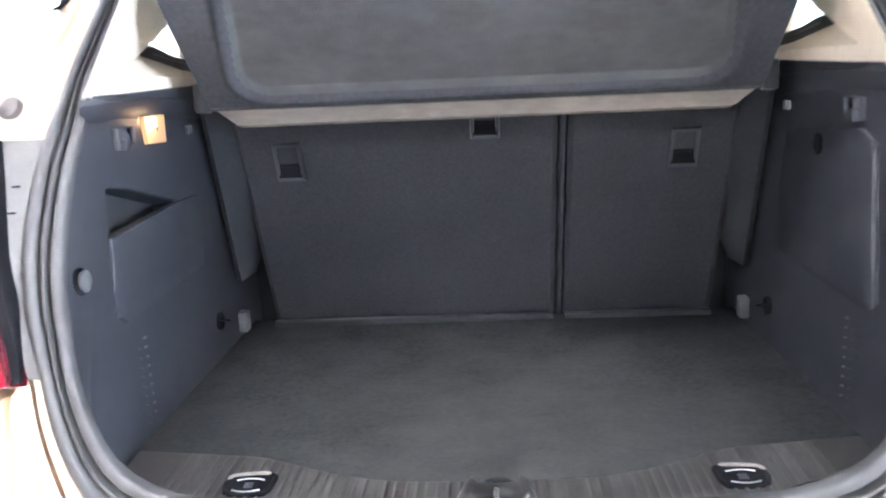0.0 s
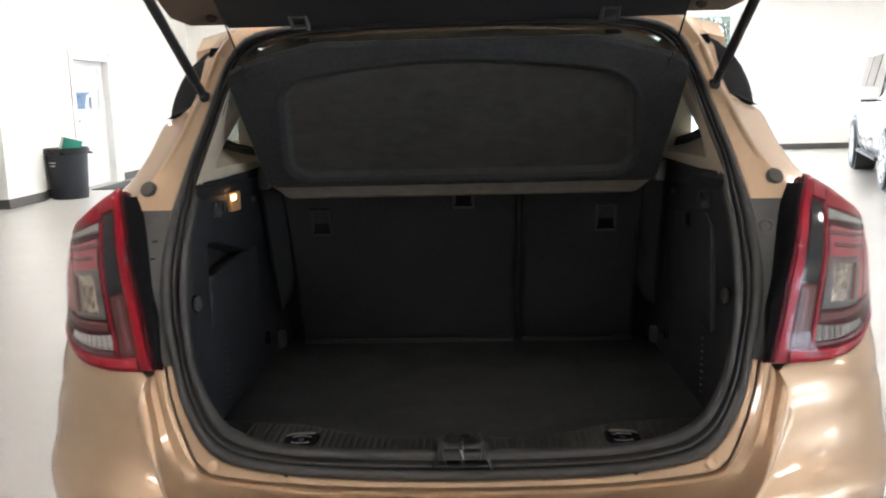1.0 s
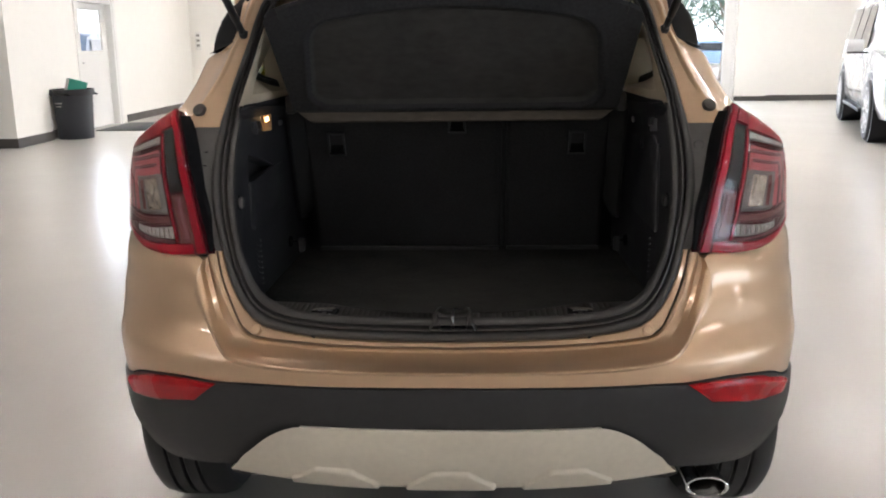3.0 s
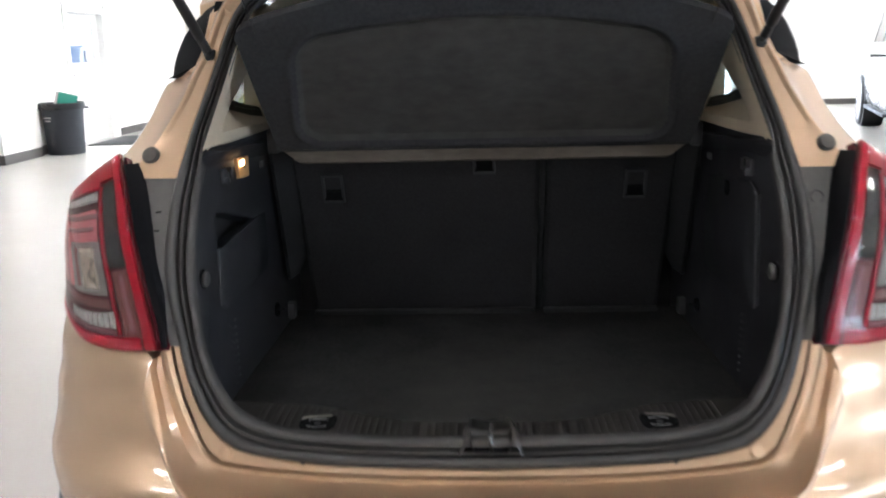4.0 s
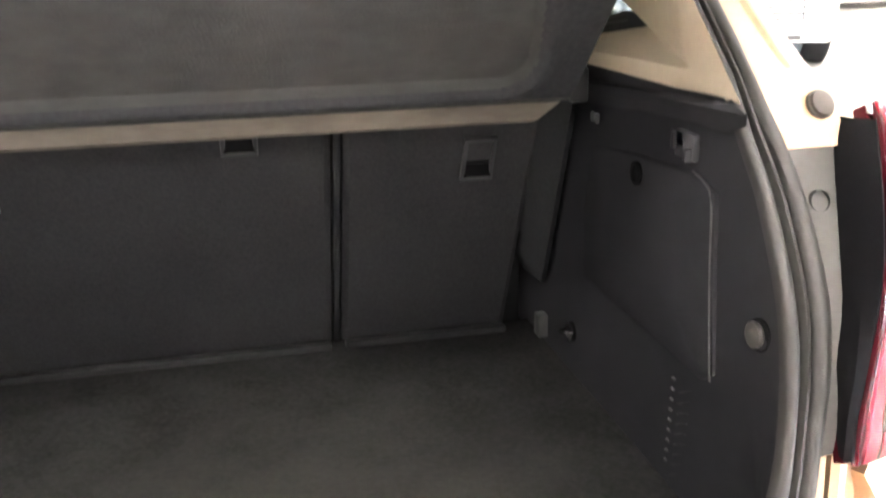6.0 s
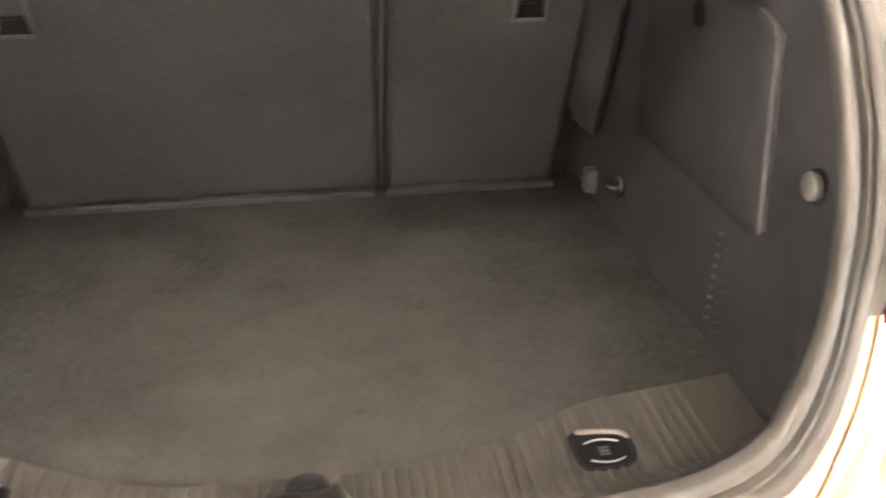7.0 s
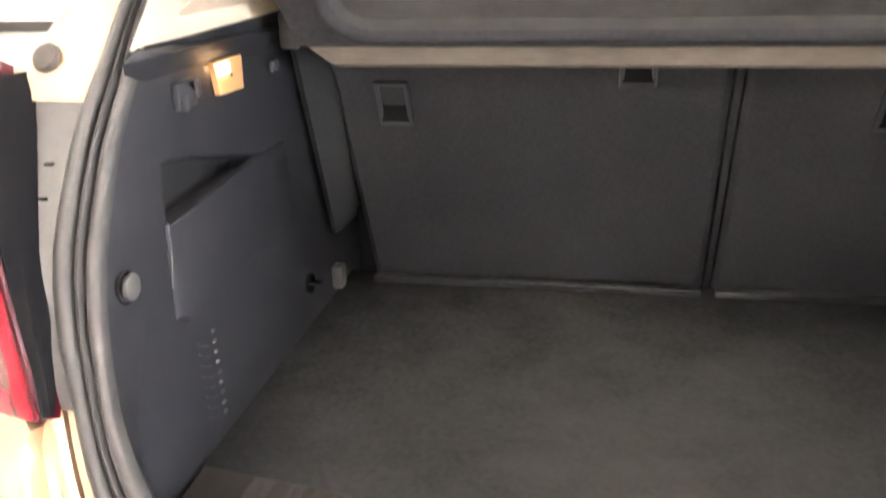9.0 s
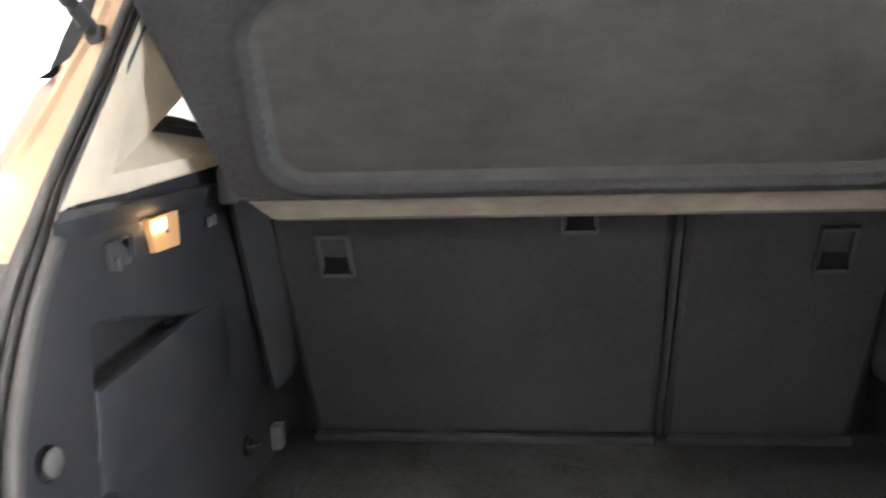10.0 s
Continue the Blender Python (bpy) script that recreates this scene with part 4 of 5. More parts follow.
    rows = [[(s * x, y, z) for y, z in zip((0.855, 0.90, 0.96, 1.04, 1.12, 1.19), zz)] for x, zz in ((0.561, (1.240, 1.236, 1.227, 1.216, 1.208, 1.200)), (0.568, (1.244, 1.250, 1.246, 1.236, 1.229, 1.222)), (0.574, (1.246, 1.262, 1.258, 1.244, 1.236, 1.228)), (0.590, (1.246, 1.262, 1.259, 1.246, 1.238, 1.230)))]
    gk = part("window_gasket", Geo().slab(rows, (s * 0.004, 0, -0.004)), RUBBER, pt, "black window gasket")
    part("belt_strip", Geo().tube([(s * 0.566, 0.93, 1.247), (s * 0.566, 1.05, 1.232), (s * 0.566, 1.17, 1.223)], 0.0014, 6), FRAMEGREY, gk, "thin grey strip")
    part("shelf_clip", Geo().box((s * 0.345, 0.80, 1.482), (0.034, 0.014, 0.010), 0.002), RUBBER, car, "small black cord clip")

    # raised lower panel of the side trim, round the pocket on one side
    if s < 0:
        edge = [(0.56, 0.872), (0.536, 0.886), (0.540, 0.998), (0.80, 1.006), (0.86, 1.006), (0.92, 1.004), (0.93, 0.94), (0.92, 0.872)]
    else:
        edge = [(0.55, 0.864), (0.525, 0.880), (0.552, 1.085), (0.60, 1.102), (0.75, 1.092), (0.90, 1.075), (0.93, 0.97), (0.92, 0.864)]
    face = 0.5050 if s > 0 else 0.5075
    rim0 = [Vector((s * 0.5165, y, z)) for y, z in edge]
    rim1 = [Vector((s * (face + 0.0045), y, z)) for y, z in edge]
    cy, cz = 0.72, 0.98 if s > 0 else 0.94
    rim2 = [Vector((s * (face + 0.0005), y + (cy - y) * 0.035, z + (cz - z) * 0.035)) for y, z in edge]
    mid = [Vector((s * face, y + (cy - y) * 0.5, z + (cz - z) * 0.5)) for y, z in edge]
    core = [Vector((s * face, y + (cy - y) * 0.98, z + (cz - z) * 0.98)) for y, z in edge]
    pan = part("access_panel", Geo().grid([rim0, rim1, rim2, mid, core], close_u=True), TRIM, side, "dark removable trim panel")
    if s < 0:
        # added dark sheet: the pocket's shade, put in as colour
        rows = [[(-0.546, y, z) for y, z in ((0.558, 1.060), (0.62, 1.050), (0.72, 1.026), (0.81, 1.002))], [(-0.546, y, z) for y, z in ((0.548, 0.990), (0.62, 0.988), (0.72, 0.988), (0.81, 0.988))]]
        part("pocket_shade", Geo().slab(rows, (-0.004, 0, 0)), RUBBER, side, "dark sheet for the shade inside the side pocket")
        part("panel_seam", Geo().tube([(s * 0.5105, 0.5435, 1.0), (s * 0.5105, 0.543, 0.97), (s * 0.5105, 0.534, 0.925)], 0.0011, 6), FRAMEGREY, side, "thin shiny panel edge")
    else:
        part("turn_catch", Geo().lathe([(0.016, -0.006), (0.016, 0.003), (0.012, 0.004), (0.010, 0.0), (0, 0.0)], pose(s * 0.5050, 0.741, 1.068, 0, -90 * s, 0), 20), BLACKHOLE, side, "round black turn catch")
        part("seam_strip", Geo().tube([(s * 0.5075, y, z) for y, z in curve([(0.527, 0.872), (0.545, 1.0), (0.553, 1.075), (0.565, 1.094), (0.60, 1.103)], 14)], 0.0013, 6), FRAMEGREY, side, "thin shiny panel edge")
    # louvres
    for k in range(9):
        z = 0.832 - 0.0150 * k
        part("vent_slat", Geo().box((s * 0.5115, 0.618 + 0.0008 * k, z), (0.004, 0.008, 0.003), 0.001), FRAMEGREY, side)
        part("vent_louvre", Geo().box((s * 0.5135, 0.590 + 0.0008 * k, z - 0.006), (0.004, 0.032, 0.0024), 0.0008, Matrix.Rotation(radians(-28), 3, "X")), RUBBER, side)
    # hook beside the lamp, small clip
    part("bag_hook", Geo().box((s * 0.510, 0.622, 1.128), (0.010, 0.046, 0.032), 0.003).box((s * 0.502, 0.604, 1.120), (0.010, 0.007, 0.016), 0.002).box((s * 0.502, 0.640, 1.132), (0.006, 0.008, 0.022), 0.002), HOOKGREY, side, "small folding bag hook")
    part("trim_clip", Geo().box((s * 0.500, 0.872, 1.118), (0.006, 0.010, 0.014), 0.002).box((s * 0.500, 0.890, 1.118), (0.006, 0.005, 0.014), 0.002), FRAMEGREY, side)

# seats
def seat_y(z):
    return 1.18 - 0.487 * (z - 0.677)


for x0, x1 in ((-0.455, 0.135), (0.150, 0.455)):
    rows = []
    for z in [0.668, 0.685] + list(np.linspace(0.70, 1.20, 16)) + [1.21]:
        e = 0.012 if z in (0.668, 1.21) else 0
        rows.append([(x0, seat_y(z) + 0.03, z), (x0 + 0.002, seat_y(z) + 0.008, z)] + [(x, seat_y(z) + e, z) for x in np.linspace(x0 + 0.012, x1 - 0.012, 12)] + [(x1 - 0.002, seat_y(z) + 0.008, z), (x1, seat_y(z) + 0.03, z)])
    seat = part("seat_back", Geo().grid(rows), SEATCLOTH, car, "dark felt folding rear seat back")
    part("hinge_strip", Geo().box(((x0 + x1) / 2, seat_y(0.70) - 0.014, 0.686), (x1 - x0 - 0.01, 0.02, 0.012), 0.003), CLAD, seat)
    for cx, top in ((-0.36, 1.09), (0.36, 1.09), (0.003, 1.12)):
        if x0 < cx < x1:
            rx = Matrix.Rotation(math.atan(0.487), 4, "X")
            zc = 1.042 if abs(cx) > 0.1 else 1.11
            m = Matrix.Translation((cx, seat_y(zc) - 0.002, zc)) @ rx
            w, h = 0.0215, 0.036
            lp = lambda a, b, y: [m @ Vector((p * a, y, q * b)) for p, q in ((-1, -1), (0, -1), (1, -1), (1, 0), (1, 1), (0, 1), (-1, 1), (-1, 0))]
            fr = part("latch_frame", Geo().grid([lp(w + 0.005, h + 0.005, 0.004), lp(w + 0.004, h + 0.004, -0.005), lp(w - 0.002, h - 0.002, -0.005), lp(w - 0.004, h - 0.004, 0.02)], close_u=True), HOOKGREY, seat, "dark grey latch frame", sharp=20)
            part("latch_bar", Geo().box(m @ Vector((0, -0.003, -h + 0.004)), (2 * w - 0.006, 0.006, 0.005), 0.0015, rx.to_3x3()), FRAMEGREY, fr, "pale latch bar")
            part("latch_pocket", Geo().box(m @ Vector((0, 0.012, 0)), (2 * w, 0.008, 2 * h)).box(m @ Vector((0, 0.004, -0.008)), (2 * w, 0.006, 0.008), 0.002), BLACKHOLE, fr)
part("seat_gap_trim", Geo().box((0.1425, 1.071, 0.93), (0.0125, 0.02, 0.60), 0.004, Matrix.Rotation(math.atan(0.487), 3, "X")), BOLSTER, car)

part("bulkhead", Geo().box((0, 1.275, 0.90), (1.16, 0.02, 0.62)).box((0, 0.80, 0.60), (1.10, 0.94, 0.02)).box((0.555, 1.03, 0.86), (0.02, 0.46, 0.56)).box((-0.555, 1.03, 0.86), (0.02, 0.46, 0.56)), CLAD, car, "dark inner panels behind the trims")

# parcel shelf, tilted up
P_ul, P_t = Vector((0.45, 0.865, 1.157)), Vector((0.48, 0.672, 1.41))
up = (Vector((0, P_t.y, P_t.z)) - Vector((0, P_ul.y, P_ul.z)))
nrm = Vector((0, -up.z, up.y)).normalized()


def shelf_pt(x, v, d=0.0):
    return Vector((x, 0, 0)) + Vector((0, P_ul.y, P_ul.z)) + up * v + nrm * d


rows, inside = [], []
for v in np.linspace(0, 1.17, 170):
    hw = 0.452 + 0.034 * min(v, 0.95)
    if v > 0.95:
        hw -= 0.20 * ((v - 0.95) / 0.22) ** 2.4
    row, flags = [], []
    for k in np.linspace(-1, 1, 291):
        x = k * hw
        side = 0.405 - 0.03 * v
        ix, iv = side - abs(x), min(v - 0.06, 1.085 - 0.15 * (x / 0.37) ** 2 - v) * up.length
        r = 0.06
        dx, dv = max(0, r - ix), max(0, r - iv)
        e = r - math.hypot(dx, dv) if dx and dv else min(ix, iv)
        d = 0.015 * (1 - min(1, max(0, e / 0.016)))
        d = d + 0.003 * math.exp(-((e + 0.007) / 0.006) ** 2)
        d -= 0.02 * max(0, (v - 1.02) / 0.15) ** 2
        row.append(shelf_pt(x, v, d))
        flags.append(e > 0.004)
    rows.append(row)
    inside.append(flags)
keep = [inside[i][j] and inside[i + 1][j] and inside[i][j + 1] and inside[i + 1][j + 1] for i in range(len(rows) - 1) for j in range(len(rows[0]) - 1)]
g = Geo().slab(rows, -nrm * 0.022)
g.f = [f for k, f in enumerate(g.f) if k >= len(keep) or not keep[k]]
shelf = part("parcel_shelf", g, RIM_FELT, car, "dark grey felt parcel shelf hanging tilted")
g = Geo().grid(rows)
g.f = [f for k, f in enumerate(g.f) if keep[k]]
used = sorted({i for f in g.f for i in f})
back = {i: k for k, i in enumerate(used)}
g.v, g.f = [g.v[i] for i in used], [tuple(back[i] for i in f) for f in g.f]
part("shelf_panel", g, SHELF_FELT, shelf, "lighter recessed felt panel")
lipx = lambda w: np.linspace(-w, w, 41)
rows = [[shelf_pt(x, 0.02, 0.017) for x in lipx(0.455)], [Vector((x, 0.862, 1.155)) for x in lipx(0.450)], [Vector((x, 0.860, 1.150)) for x in lipx(0.446)], [Vector((x, 0.868, 1.122)) for x in lipx(0.412)],
        [Vector((x, 0.874, 1.1175)) for x in lipx(0.404)], [Vector((x, 0.90, 1.125)) for x in lipx(0.404)]]
part("shelf_lip", Geo().grid(rows), LIP_FELT, shelf, "lighter felt edge")
for s in (1, -1):
    part("shelf_pivot", Geo().box((s * 0.463, 0.858, 1.170), (0.026, 0.034, 0.050), 0.006), RUBBER, shelf, "black shelf pivot")
    part("shelf_cord", Geo().tube([(s * 0.44, 0.66, 1.40), (s * 0.455, 0.58, 1.50), (s * 0.48, 0.40, 1.80)], 0.0018, 6), RUBBER, shelf, "thin black cord")

# headliner, from the seal's inner edge forwards
top = [p for p in full_loop(0.97, 0.004) if p.z > 1.415]
top.sort(key=lambda p: p.x)
rows = [top, [Vector((p.x * 1.01, p.y + 0.03, p.z - 0.004)) for p in top], [Vector((p.x * 1.03, p.y + 0.12, p.z - 0.002)) for p in top], [Vector((p.x * 1.10, p.y + 0.45, p.z + 0.01)) for p in top], [Vector((p.x * 1.15, p.y + 1.2, p.z + 0.02)) for p in top], [Vector((p.x * 1.15, 3.1, p.z - 0.02)) for p in top]]
part("headliner", Geo().grid(rows), BEIGE, car, "beige fabric headliner")

# striker cover: a chunky moulding with two soft ridges, open at the front round the steel loop
rows = []
for y, z, wide, drop in ((0.392, 0.686, 0.74, 0.0), (0.386, 0.704, 0.78, 0.0), (0.379, 0.7155, 0.80, 0.0), (0.368, 0.7205, 0.84, 0.0), (0.350, 0.7225, 0.90, 0.0), (0.334, 0.7235, 0.95, 0.0), (0.3225, 0.7235, 0.98, 0.0),
                         (0.3185, 0.722, 0.98, 0.004), (0.317, 0.720, 0.985, 0.022), (0.306, 0.718, 1.0, 0.026), (0.297, 0.714, 1.0, 0.024), (0.293, 0.704, 0.98, 0.012)):
    half = [(0, z - 0.006 - drop), (0.012, z - 0.006 - drop), (0.023, z - 0.005 - drop), (0.0265, z - 0.002 - drop * 0.9), (0.0295, z + 0.001), (0.033, z + 0.0015), (0.0365, z - 0.001), (0.041, z - 0.010), (0.046, z - 0.024), (0.048, max(0.690, z - 0.034)), (0.049, 0.686)]
    rows.append([(0.006 - 1.2 * x * wide, y, zz) for x, zz in half[:0:-1]] + [(0.006 + 1.2 * x * wide, y, zz) for x, zz in half])
stc = part("striker_cover", Geo().grid(rows), STRIKERGREY, car, "satin grey plastic striker cover", sharp=60)
# black boxes on the surface stand for the shade inside two holes
for x in (-0.010, 0.022):
    part("slot_shade", Geo().box((x, 0.3055, 0.6915), (0.025, 0.020, 0.006), 0.0015), BLACKHOLE, stc)
part("striker", Geo().tube([(0.006, 0.341, 0.712), (0.006, 0.338, 0.7195), (0.006, 0.331, 0.7235), (0.006, 0.304, 0.7235), (0.006, 0.296, 0.719), (0.006, 0.293, 0.704)], 0.0042, 12), BRIGHTSTEEL, stc, "worn steel striker loop")
part("cover_clip", Geo().box((0.010, 0.3745, 0.7155), (0.014, 0.003, 0.004), 0.001, Matrix.Rotation(radians(-30), 3, "X")), BLACKHOLE, stc)
# no hole is cut: a flat disc painted with the notch's shade
part("finger_notch", Geo().lathe([(0.0, 0.0), (0.014, 0.0006), (0.0195, 0.0018), (0.0215, 0.0)], pose(0.008, 0.405, 0.6925) @ Matrix.Diagonal((1, 0.95, 1, 1)), 24), BLACKHOLE, floor_part, "flat black disc for the shade of a finger notch")
for s in (1, -1):
    # lashing eye: a shallow tray with a pale lip along its far edge
    outline = curve([(-0.033, 0.010), (-0.024, 0.022), (0.0, 0.027), (0.024, 0.029), (0.031, 0.025), (0.031, 0.0), (0.029, -0.020), (0.018, -0.028), (-0.010, -0.028), (-0.026, -0.022), (-0.033, -0.006), (-0.033, 0.010)], 30)[:-1]
    tray = lambda k, z: [Vector((s * (0.313 - x * k), 0.416 + y * k, z)) for x, y in outline]
    # tray lies above the sill; its black colour stands for a deep recess's shade
    hk = part("floor_hook", Geo().grid([tray(1.04, 0.6905), tray(1.0, 0.6955), tray(0.93, 0.6960), tray(0.86, 0.6936), tray(0.5, 0.6934), tray(0.05, 0.6934)], close_u=True), BLACKHOLE, sill, "lashing eye recess, blackened for the shade of its depth")
    # lip colour is raised to carry the bright reflection along this edge
    part("bezel_lip", Geo().tube([Vector((s * (0.313 - x), 0.416 + y, 0.6965)) for x, y in curve([(-0.031, 0.012), (-0.023, 0.0215), (0.0, 0.026), (0.023, 0.0275)], 14)], [0.0010] + [0.0027] * 12 + [0.0012], 8), BEZEL, hk, "bezel edge, paled for its reflection")
    for yy, bend in ((0.425, 0.005), (0.399, -0.005)):
        part("wire_loop", Geo().tube([Vector((s * 0.313 + 0.018 * a, yy + bend * (1 - a * a), 0.6955)) for a in np.linspace(-1, 1, 12)], 0.0009, 6), STEEL, hk, "thin steel wire loop")
    for k in range(3):
        part("loop_pivot", Geo().box((s * 0.313, 0.408 + 0.005 * k, 0.6945), (0.011, 0.0018, 0.0022), 0.0005), HOOKGREY, hk)

# courtesy lamp
rows = [[(-0.5085, y, z) for y, z in ((0.686, 1.154), (0.770, 1.151), (0.768, 1.108), (0.697, 1.112))], [(-0.501, y, z) for y, z in ((0.686, 1.154), (0.770, 1.151), (0.768, 1.108), (0.697, 1.112))],
        [(-0.499, y, z) for y, z in ((0.690, 1.151), (0.766, 1.148), (0.764, 1.111), (0.700, 1.115))], [(-0.4985, y, z) for y, z in ((0.725, 1.134), (0.733, 1.133), (0.733, 1.129), (0.726, 1.130))]]
cl = part("courtesy_lamp", Geo().grid(rows, close_u=True), AMBERLENS, car, "lit amber courtesy lamp in side trim")
part("bulb", Geo().box((-0.497, 0.705, 1.143), (0.004, 0.030, 0.013), 0.0018), LAMPLENS, cl)

# tailgate, raised
hinge, far = Vector((0, 0.63, 1.498)), Vector((0, -0.18, 2.08))
dv = far - hinge
nv = Vector((0, dv.z, -dv.y)).normalized()
rows = []
for q in list(np.linspace(0, 0.08, 5)) + list(np.linspace(0.15, 1, 10)):
    hw = 0.545 + 0.02 * min(1, q / 0.04) + 0.09 * min(1, q * 2)
    rows.append([hinge + dv * q + Vector((x * hw, 0, 0)) + nv * (0.012 * (1 - min(1, q / 0.04))) for x in np.linspace(-1, 1, 17)])
gate = part("tailgate", Geo().slab(rows, nv * 0.07), GATEPAINT, car, "raised bronze tailgate with dark inner trim")
tr = Matrix.Rotation(math.atan2(dv.z, -dv.y), 3, "X").inverted()
rows = [[hinge + dv * q - nv * (0.004 + 0.022 * min(1, q * 12)) + Vector((x, 0, 0)) for x in np.linspace(-0.46, 0.46, 9)] for q in (0.012, 0.06, 0.12, 0.5, 0.95)]
part("inner_trim", Geo().slab(rows, nv * 0.01), TRIM, gate, "black plastic inner trim")
for s in (1, -1):
    g = Geo()
    for a, b in ((-0.016, 0), (0.016, 0)):
        g.box(hinge + dv * 0.035 - nv * 0.01 + Vector((s * 0.31 + a, 0, 0)), (0.006, 0.05, 0.02), 0.002, tr)
    for q in (0.018, 0.052):
        g.box(hinge + dv * q - nv * 0.01 + Vector((s * 0.31, 0, 0)), (0.036, 0.006, 0.02), 0.002, tr)
    part("trim_clip", g, FRAMEGREY, gate, "grey plastic clip")
    part("rubber_plug", Geo().lathe([(0, 0.003), (0.010, 0.003), (0.012, -0.002)], look(hinge + dv * 0.035 + Vector((s * 0.49, 0, 0)), hinge + dv * 0.035 + Vector((s * 0.49, 0, 0)) + nv) , 16), RUBBER, gate)

# ---- background things ----
def bin_thing():
    b = empty("waste_bin", "dark grey plastic waste bin with black liner", "bin")
    b.matrix_world = pose(-5.99, 11.62, 0)
    body = part("body", Geo().lathe([(0.0, 0.0), (0.25, 0.0), (0.255, 0.02), (0.285, 0.66), (0.30, 0.67), (0.305, 0.72), (0.29, 0.725), (0.28, 0.70), (0.25, 0.05)], Matrix(), 32), BIN, b)
    part("liner", Geo().lathe([(0.285, 0.70), (0.30, 0.732), (0.313, 0.72), (0.316, 0.66), (0.309, 0.64)], Matrix(), 28), BAG, b, "black bin liner")
    for a in (0.3, math.pi + 0.3):
        part("handle", Geo().tube([(0.30 * math.cos(a - 0.25), 0.30 * math.sin(a - 0.25), 0.66), (0.345 * math.cos(a), 0.345 * math.sin(a), 0.65), (0.30 * math.cos(a + 0.25), 0.30 * math.sin(a + 0.25), 0.66)], 0.014), BIN, b)
    for k, w in ((0, 0.13), (1, 0.09)):
        part("label_bar", Geo().box((-0.10, -0.272, 0.53 - 0.045 * k), (w, 0.006, 0.016), turn=Matrix.Rotation(radians(-18), 3, "Z")), CARD, b, "pale printed bar")
    return b


bin_thing()
box = empty("cardboard_box", "green and white card box stuck in the bin", "box")
box.matrix_world = pose(-5.92, 11.58, 0.70, 0, 16, 38)
part("carton", Geo().box((0, 0, 0.03), (0.26, 0.16, 0.26), 0.004), GREEN, box)
part("end_panel", Geo().box((-0.134, 0, 0.03), (0.006, 0.15, 0.25), 0.001), CARD, box, "pale printed end panel")
tagged(part("door_mat", Geo().box((-5.6, 13.45, 0.006), (1.1, 1.5, 0.012), 0.004), MATDARK), "dark flat entrance mat on the floor", "mat")

# white suv, facing the tail of the small suv
suv = empty("white_suv", "white suv with silver alloy wheels on the showroom floor", "car")
SL, SW = 5.3, 0.99


def suv_section(y):
    """Half outline of the body at a place along its length: points of x, z."""
    hood = float(np.interp(y, [0, 0.12, 0.5, 1.35, 2.0, 4.8, 5.2, 5.3], [0.80, 1.0, 1.10, 1.16, 1.86, 1.88, 1.80, 1.2]))
    belt = min(hood, 1.16)
    w = SW * float(np.interp(y, [0, 0.15, 0.5, 5.0, 5.3], [0.82, 0.93, 1, 1, 0.92]))
    top = w * (0.80 if hood > 1.3 else 0.93)
    return [(w * 0.92, 0.32), (w * 0.985, 0.45), (w, 0.62), (w * 1.0, 0.85), (w * 0.985, 1.0), (w * 0.965, belt - 0.02), (top + 0.02, max(belt, hood - 0.07)), (top - 0.06, hood), (0, hood + 0.03)]


rows = []
for y in (0, 0.05, 0.12, 0.3, 0.5, 0.9, 1.35, 1.5, 1.7, 2.0, 2.6, 3.3, 4.0, 4.6, 5.0, 5.25, 5.3):
    sec = suv_section(y)
    rows.append([(x, y, z) for x, z in sec] + [(-x, y, z) for x, z in sec[-2::-1]])
suv_body = part("body", Geo().grid(rows).grid([rows[0][:9], rows[0][:7:-1]]).grid([rows[-1][:9], rows[-1][:7:-1]]), WHITEPAINT, suv)
for s in (-1, 1):
    x = s * (SW - 0.085)
    for y0, y1 in ((1.85, 2.75), (2.83, 3.62), (3.70, 4.40)):
        part("side_window", Geo().slab([[(s * (SW * 0.968), y0, 1.18), (s * (SW * 0.968), y1, 1.18)], [(s * (SW * 0.83), y0 + (0.28 if y0 < 2 else 0), 1.76), (s * (SW * 0.83), y1, 1.76)]], (s * 0.006, 0, 0)), DARKGLASS, suv, "dark side window")
    part("door_mirror", Geo().box((s * (SW + 0.14), 1.72, 1.22), (0.24, 0.12, 0.17), 0.035), WHITEPAINT, suv)
    part("mirror_foot", Geo().box((s * (SW + 0.10), 1.72, 1.125), (0.26, 0.08, 0.025), 0.008), CLAD, suv)
    part("headlamp", Geo().box((s * (SW * 0.80), 0.10, 0.88), (0.30, 0.26, 0.16), 0.04), CLEARLENS, suv, "clear headlamp")
    part("roof_rail", Geo().tube([(s * 0.72, 2.1, 1.86), (s * 0.72, 2.2, 1.93), (s * 0.72, 4.2, 1.93), (s * 0.72, 4.3, 1.87)], 0.018), STEEL, suv)
    part("side_step", Geo().box((s * (SW + 0.01), 2.5, 0.36), (0.10, 2.0, 0.05), 0.015), CLAD, suv)
    for yw in (0.95, 4.30):
        part("wheel_arch", Geo().lathe([(0.42, -0.30), (0.46, -0.03), (0.47, 0.006), (0.40, 0.006), (0.39, -0.25)], pose(s * (SW - 0.005), yw, 0.42, 0, 90 * s, 0), 36), RUBBER, suv)
        wheel(suv, s * (SW - 0.10), yw, 0.40, 0.27, 12, ALLOY, 1.36)
gr = part("grille", Geo().box((0, -0.005, 0.74), (0.95, 0.05, 0.36), 0.015), FRAMEGREY, suv, "grey slatted grille")
for k in range(5):
    part("grille_bar", Geo().box((0, -0.036, 0.60 + 0.07 * k), (0.90, 0.02, 0.045), 0.006), WHITEPAINT, gr)
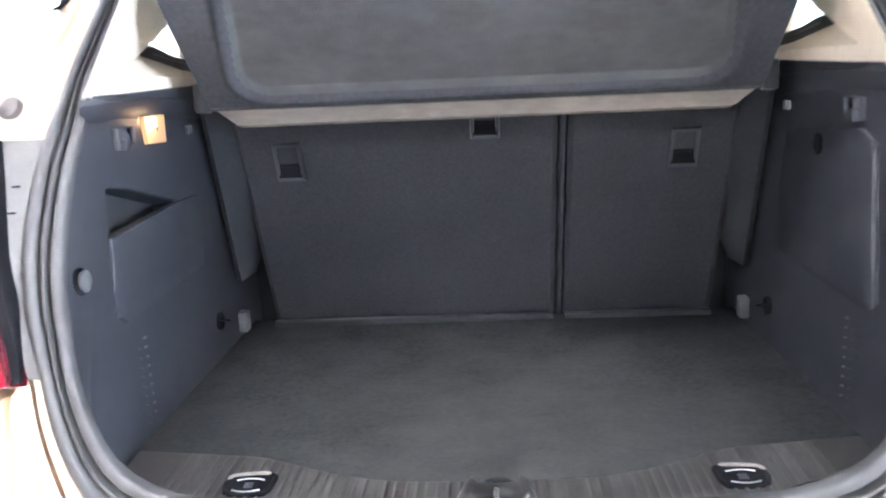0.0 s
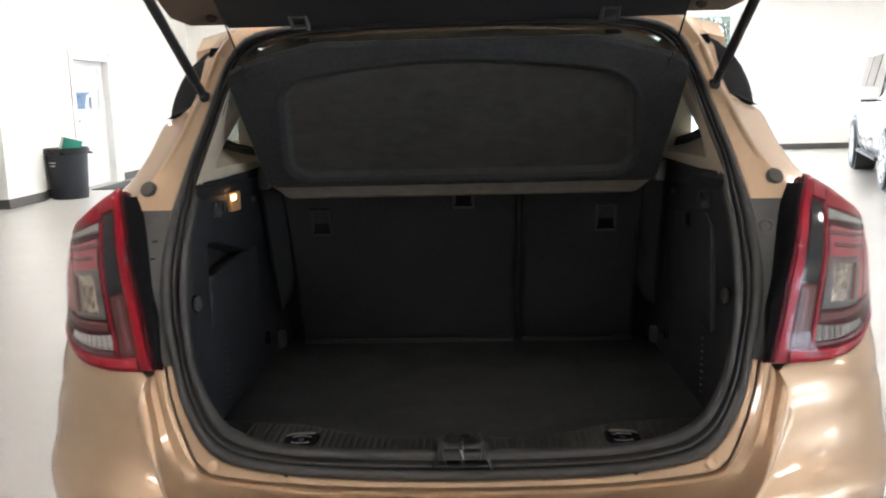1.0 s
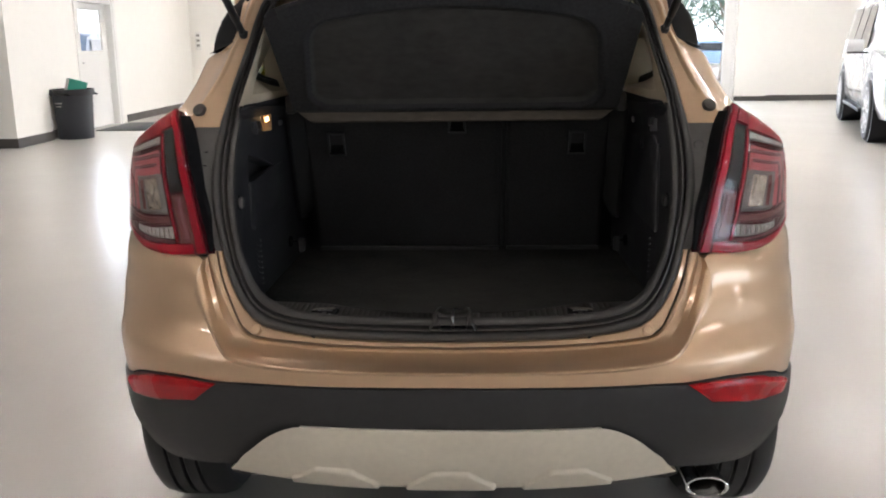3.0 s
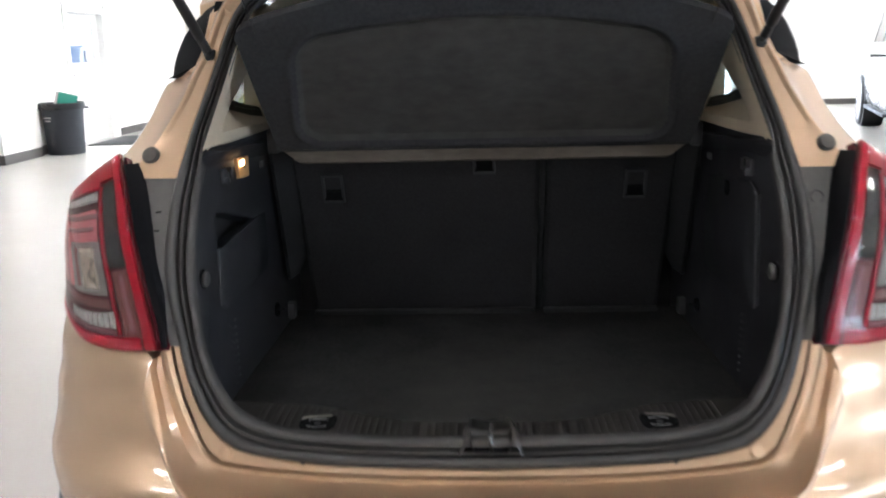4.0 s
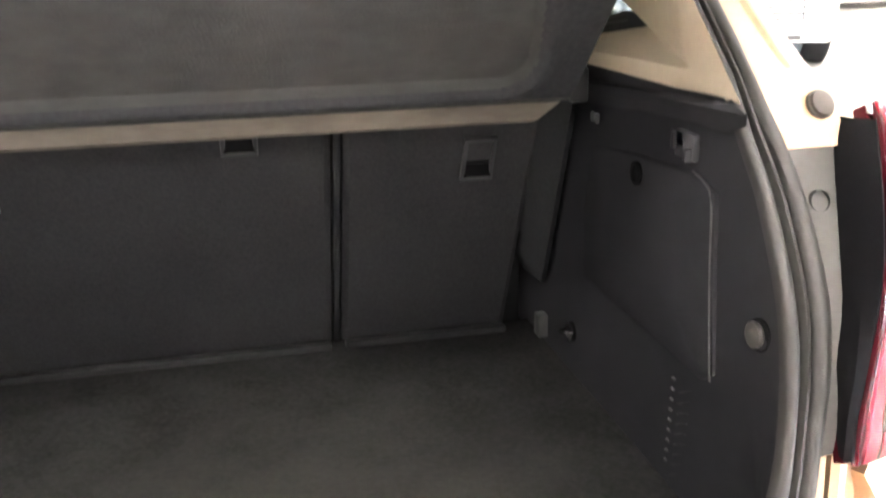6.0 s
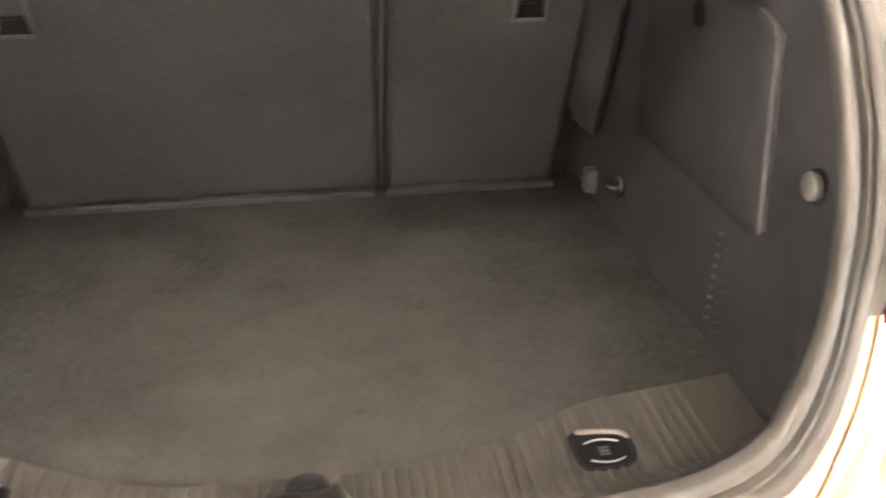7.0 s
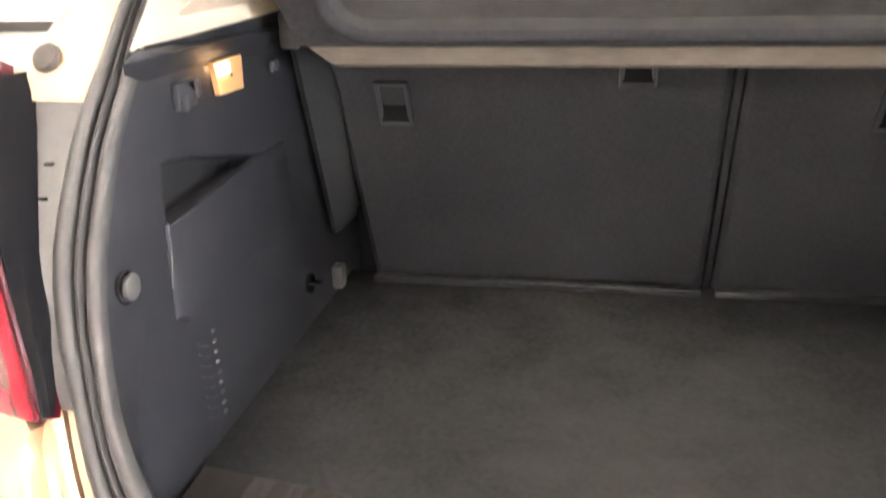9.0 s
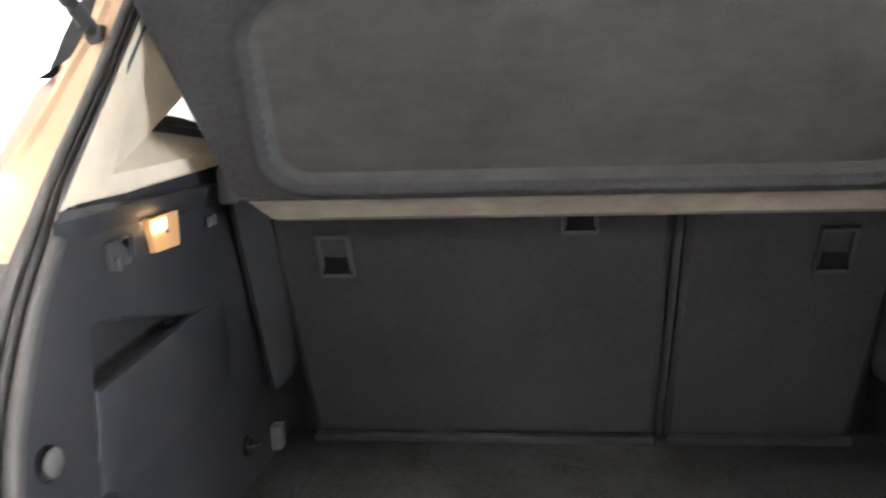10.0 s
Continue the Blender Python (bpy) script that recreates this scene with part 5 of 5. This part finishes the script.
part("badge", Geo().lathe([(0.0, 0.01), (0.05, 0.008), (0.055, 0.0)], pose(0.05, -0.045, 0.78, 90, 0, 0), 20), STEEL, gr, "plain round badge")
bp = part("front_bumper", Geo().box((0, 0.02, 0.42), (1.60, 0.16, 0.24), 0.05), WHITEPAINT, suv)
part("intake", Geo().box((0, -0.055, 0.37), (0.90, 0.02, 0.06), 0.008), FRAMEGREY, bp, "grey lower intake")
part("number_plate", Geo().box((0.05, -0.066, 0.46), (0.30, 0.01, 0.09), 0.003), WHITEPAINT, bp, "plain white number plate")
for x in (-0.62, 0.62):
    part("fog_lamp", Geo().lathe([(0.0, 0.012), (0.045, 0.010), (0.055, 0.0)], pose(x, -0.056, 0.42, 90, 0, 0), 20), CLEARLENS, bp, "clear fog lamp")
suv.matrix_world = pose(5.83, 9.15, 0, 0, 0, -15.7)

# outdoors, past the glass
def leaf_clumps(c, r, n, seed):
    rnd = random.Random(seed)
    g = Geo()
    for _ in range(n):
        d = Vector((rnd.gauss(0, 1), rnd.gauss(0, 1), rnd.gauss(0, 1))).normalized() * (rnd.random() ** 0.4)
        p = Vector(c) + Vector((d.x * r[0], d.y * r[1], d.z * r[2]))
        for _ in range(5):
            q = p + Vector((rnd.uniform(-0.25, 0.25), rnd.uniform(-0.25, 0.25), rnd.uniform(-0.2, 0.2)))
            a = Vector((rnd.uniform(-1, 1), rnd.uniform(-1, 1), rnd.uniform(-1, 1))).normalized()
            b = a.orthogonal().normalized()
            k = len(g.v)
            g.v += [tuple(q - a * 0.12), tuple(q + b * 0.05), tuple(q + a * 0.12), tuple(q - b * 0.05)]
            g.f.append((k, k + 1, k + 2, k + 3))
    return g


for i, (x, y, h) in enumerate(((6.0, 30.0, 5.5), (9.2, 33.0, 6.5), (3.2, 31.0, 5.0))):
    tree = empty("tree", "green broadleaf tree outside the window", "tree", "trees outside")
    tree.location = (x, y, -0.21)
    g = Geo().tube([(0, 0, 0), (0.05, 0, 1.2), (0, 0.05, h * 0.55), (0.1, 0, h * 0.85)], [0.16, 0.12, 0.08, 0.03], 10)
    for a in range(6):
        g.tube([(0, 0, 1.3 + 0.3 * a), (0.7 * math.cos(a * 2.1), 0.7 * math.sin(a * 2.1), 1.9 + 0.35 * a), (1.3 * math.cos(a * 2.1), 1.3 * math.sin(a * 2.1), 2.4 + 0.4 * a)], [0.05, 0.035, 0.015], 6)
    part("trunk", g, BARK, tree)
    part("crown", leaf_clumps((0, 0, h * 0.62), (1.7, 1.6, h * 0.36), 620, 5 + i), LEAF, tree, smooth=False)
hedge = tagged(part("hedge", leaf_clumps((14.0, 54.0, 0.3), (7.0, 0.8, 0.7), 900, 3), LEAF, smooth=False), "low clipped green hedge outside", "hedge", kind="stuff")
for x, y, turn, mat, lb in ((15.6, 50.0, 82, CARBLUE, "parked blue car outside the window"), (-9.5, 17.4, 6, CARBLUE, "parked blue van outside the door")):
    pc = empty("parked_car", lb, "car", "parked cars outside")
    pc.matrix_world = pose(x, y, -0.21, 0, 0, turn) @ Matrix.Diagonal((1.05, 1.05, 1.3 if y < 20 else 1.0, 1))
    rows = []
    for yy in (0, 0.1, 0.5, 1.1, 1.7, 2.3, 3.2, 3.7, 4.1, 4.3):
        top = float(np.interp(yy, [0, 0.1, 1.1, 1.7, 2.3, 3.2, 3.9, 4.3], [0.6, 0.75, 0.92, 1.35, 1.45, 1.42, 1.0, 0.7]))
        w = 0.85 * float(np.interp(yy, [0, 0.3, 4.0, 4.3], [0.85, 1, 1, 0.88]))
        sec = [(w * 0.9, 0.22), (w, 0.5), (w * 0.98, min(top, 0.85)), (w * (0.78 if top > 1 else 0.9), top), (0, top + 0.03)]
        rows.append([(a, yy, b) for a, b in sec] + [(-a, yy, b) for a, b in sec[-2::-1]])
    part("body", Geo().grid(rows).grid([rows[0][:5], rows[0][:3:-1]]).grid([rows[-1][:5], rows[-1][:3:-1]]), mat, pc)
    for sx in (1, -1):
        part("side_window", Geo().slab([[(sx * 0.838, 1.45, 0.90), (sx * 0.838, 3.5, 0.90)], [(sx * 0.70, 1.85, 1.32), (sx * 0.70, 3.1, 1.32)]], (sx * 0.01, 0, 0)), DARKGLASS, pc)
        for yy in (0.75, 3.45):
            wheel(pc, sx * 0.76, yy, 0.31, 0.2, 5)
backdrop = tagged(part("backdrop", Geo().grid([[(-60, 60, -0.2), (60, 60, -0.2)], [(-60, 60, 30), (60, 60, 30)]]), SKYGLOW), "pale bright sky beyond the windows", "sky", kind="structure")
backdrop2 = tagged(part("backdrop_west", Geo().grid([[(-40, -20, -0.2), (-40, 60, -0.2)], [(-40, -20, 30), (-40, 60, 30)]]), SKYGLOW), "pale bright sky beyond the door", "sky", kind="structure")

# ceiling lights
for x in (-4.2, -1.2, 1.8, 4.8, 8.5):
    for y in (-5, -1.5, 2, 5.5, 9, 13, 16.5):
        cl_ = empty("ceiling_light", "white recessed ceiling light panel, lit", "ceiling light", "ceiling lights")
        cl_.location = (x, y, 3.59)
        part("diffuser", Geo().box((0, 0, -0.008), (1.15, 0.14, 0.012)), TROFFER if y < 8 else TROFFER_FAR, cl_)
        part("frame", Geo().box((0, 0.085, -0.01), (1.2, 0.03, 0.03)).box((0, -0.085, -0.01), (1.2, 0.03, 0.03)), CEIL, cl_)
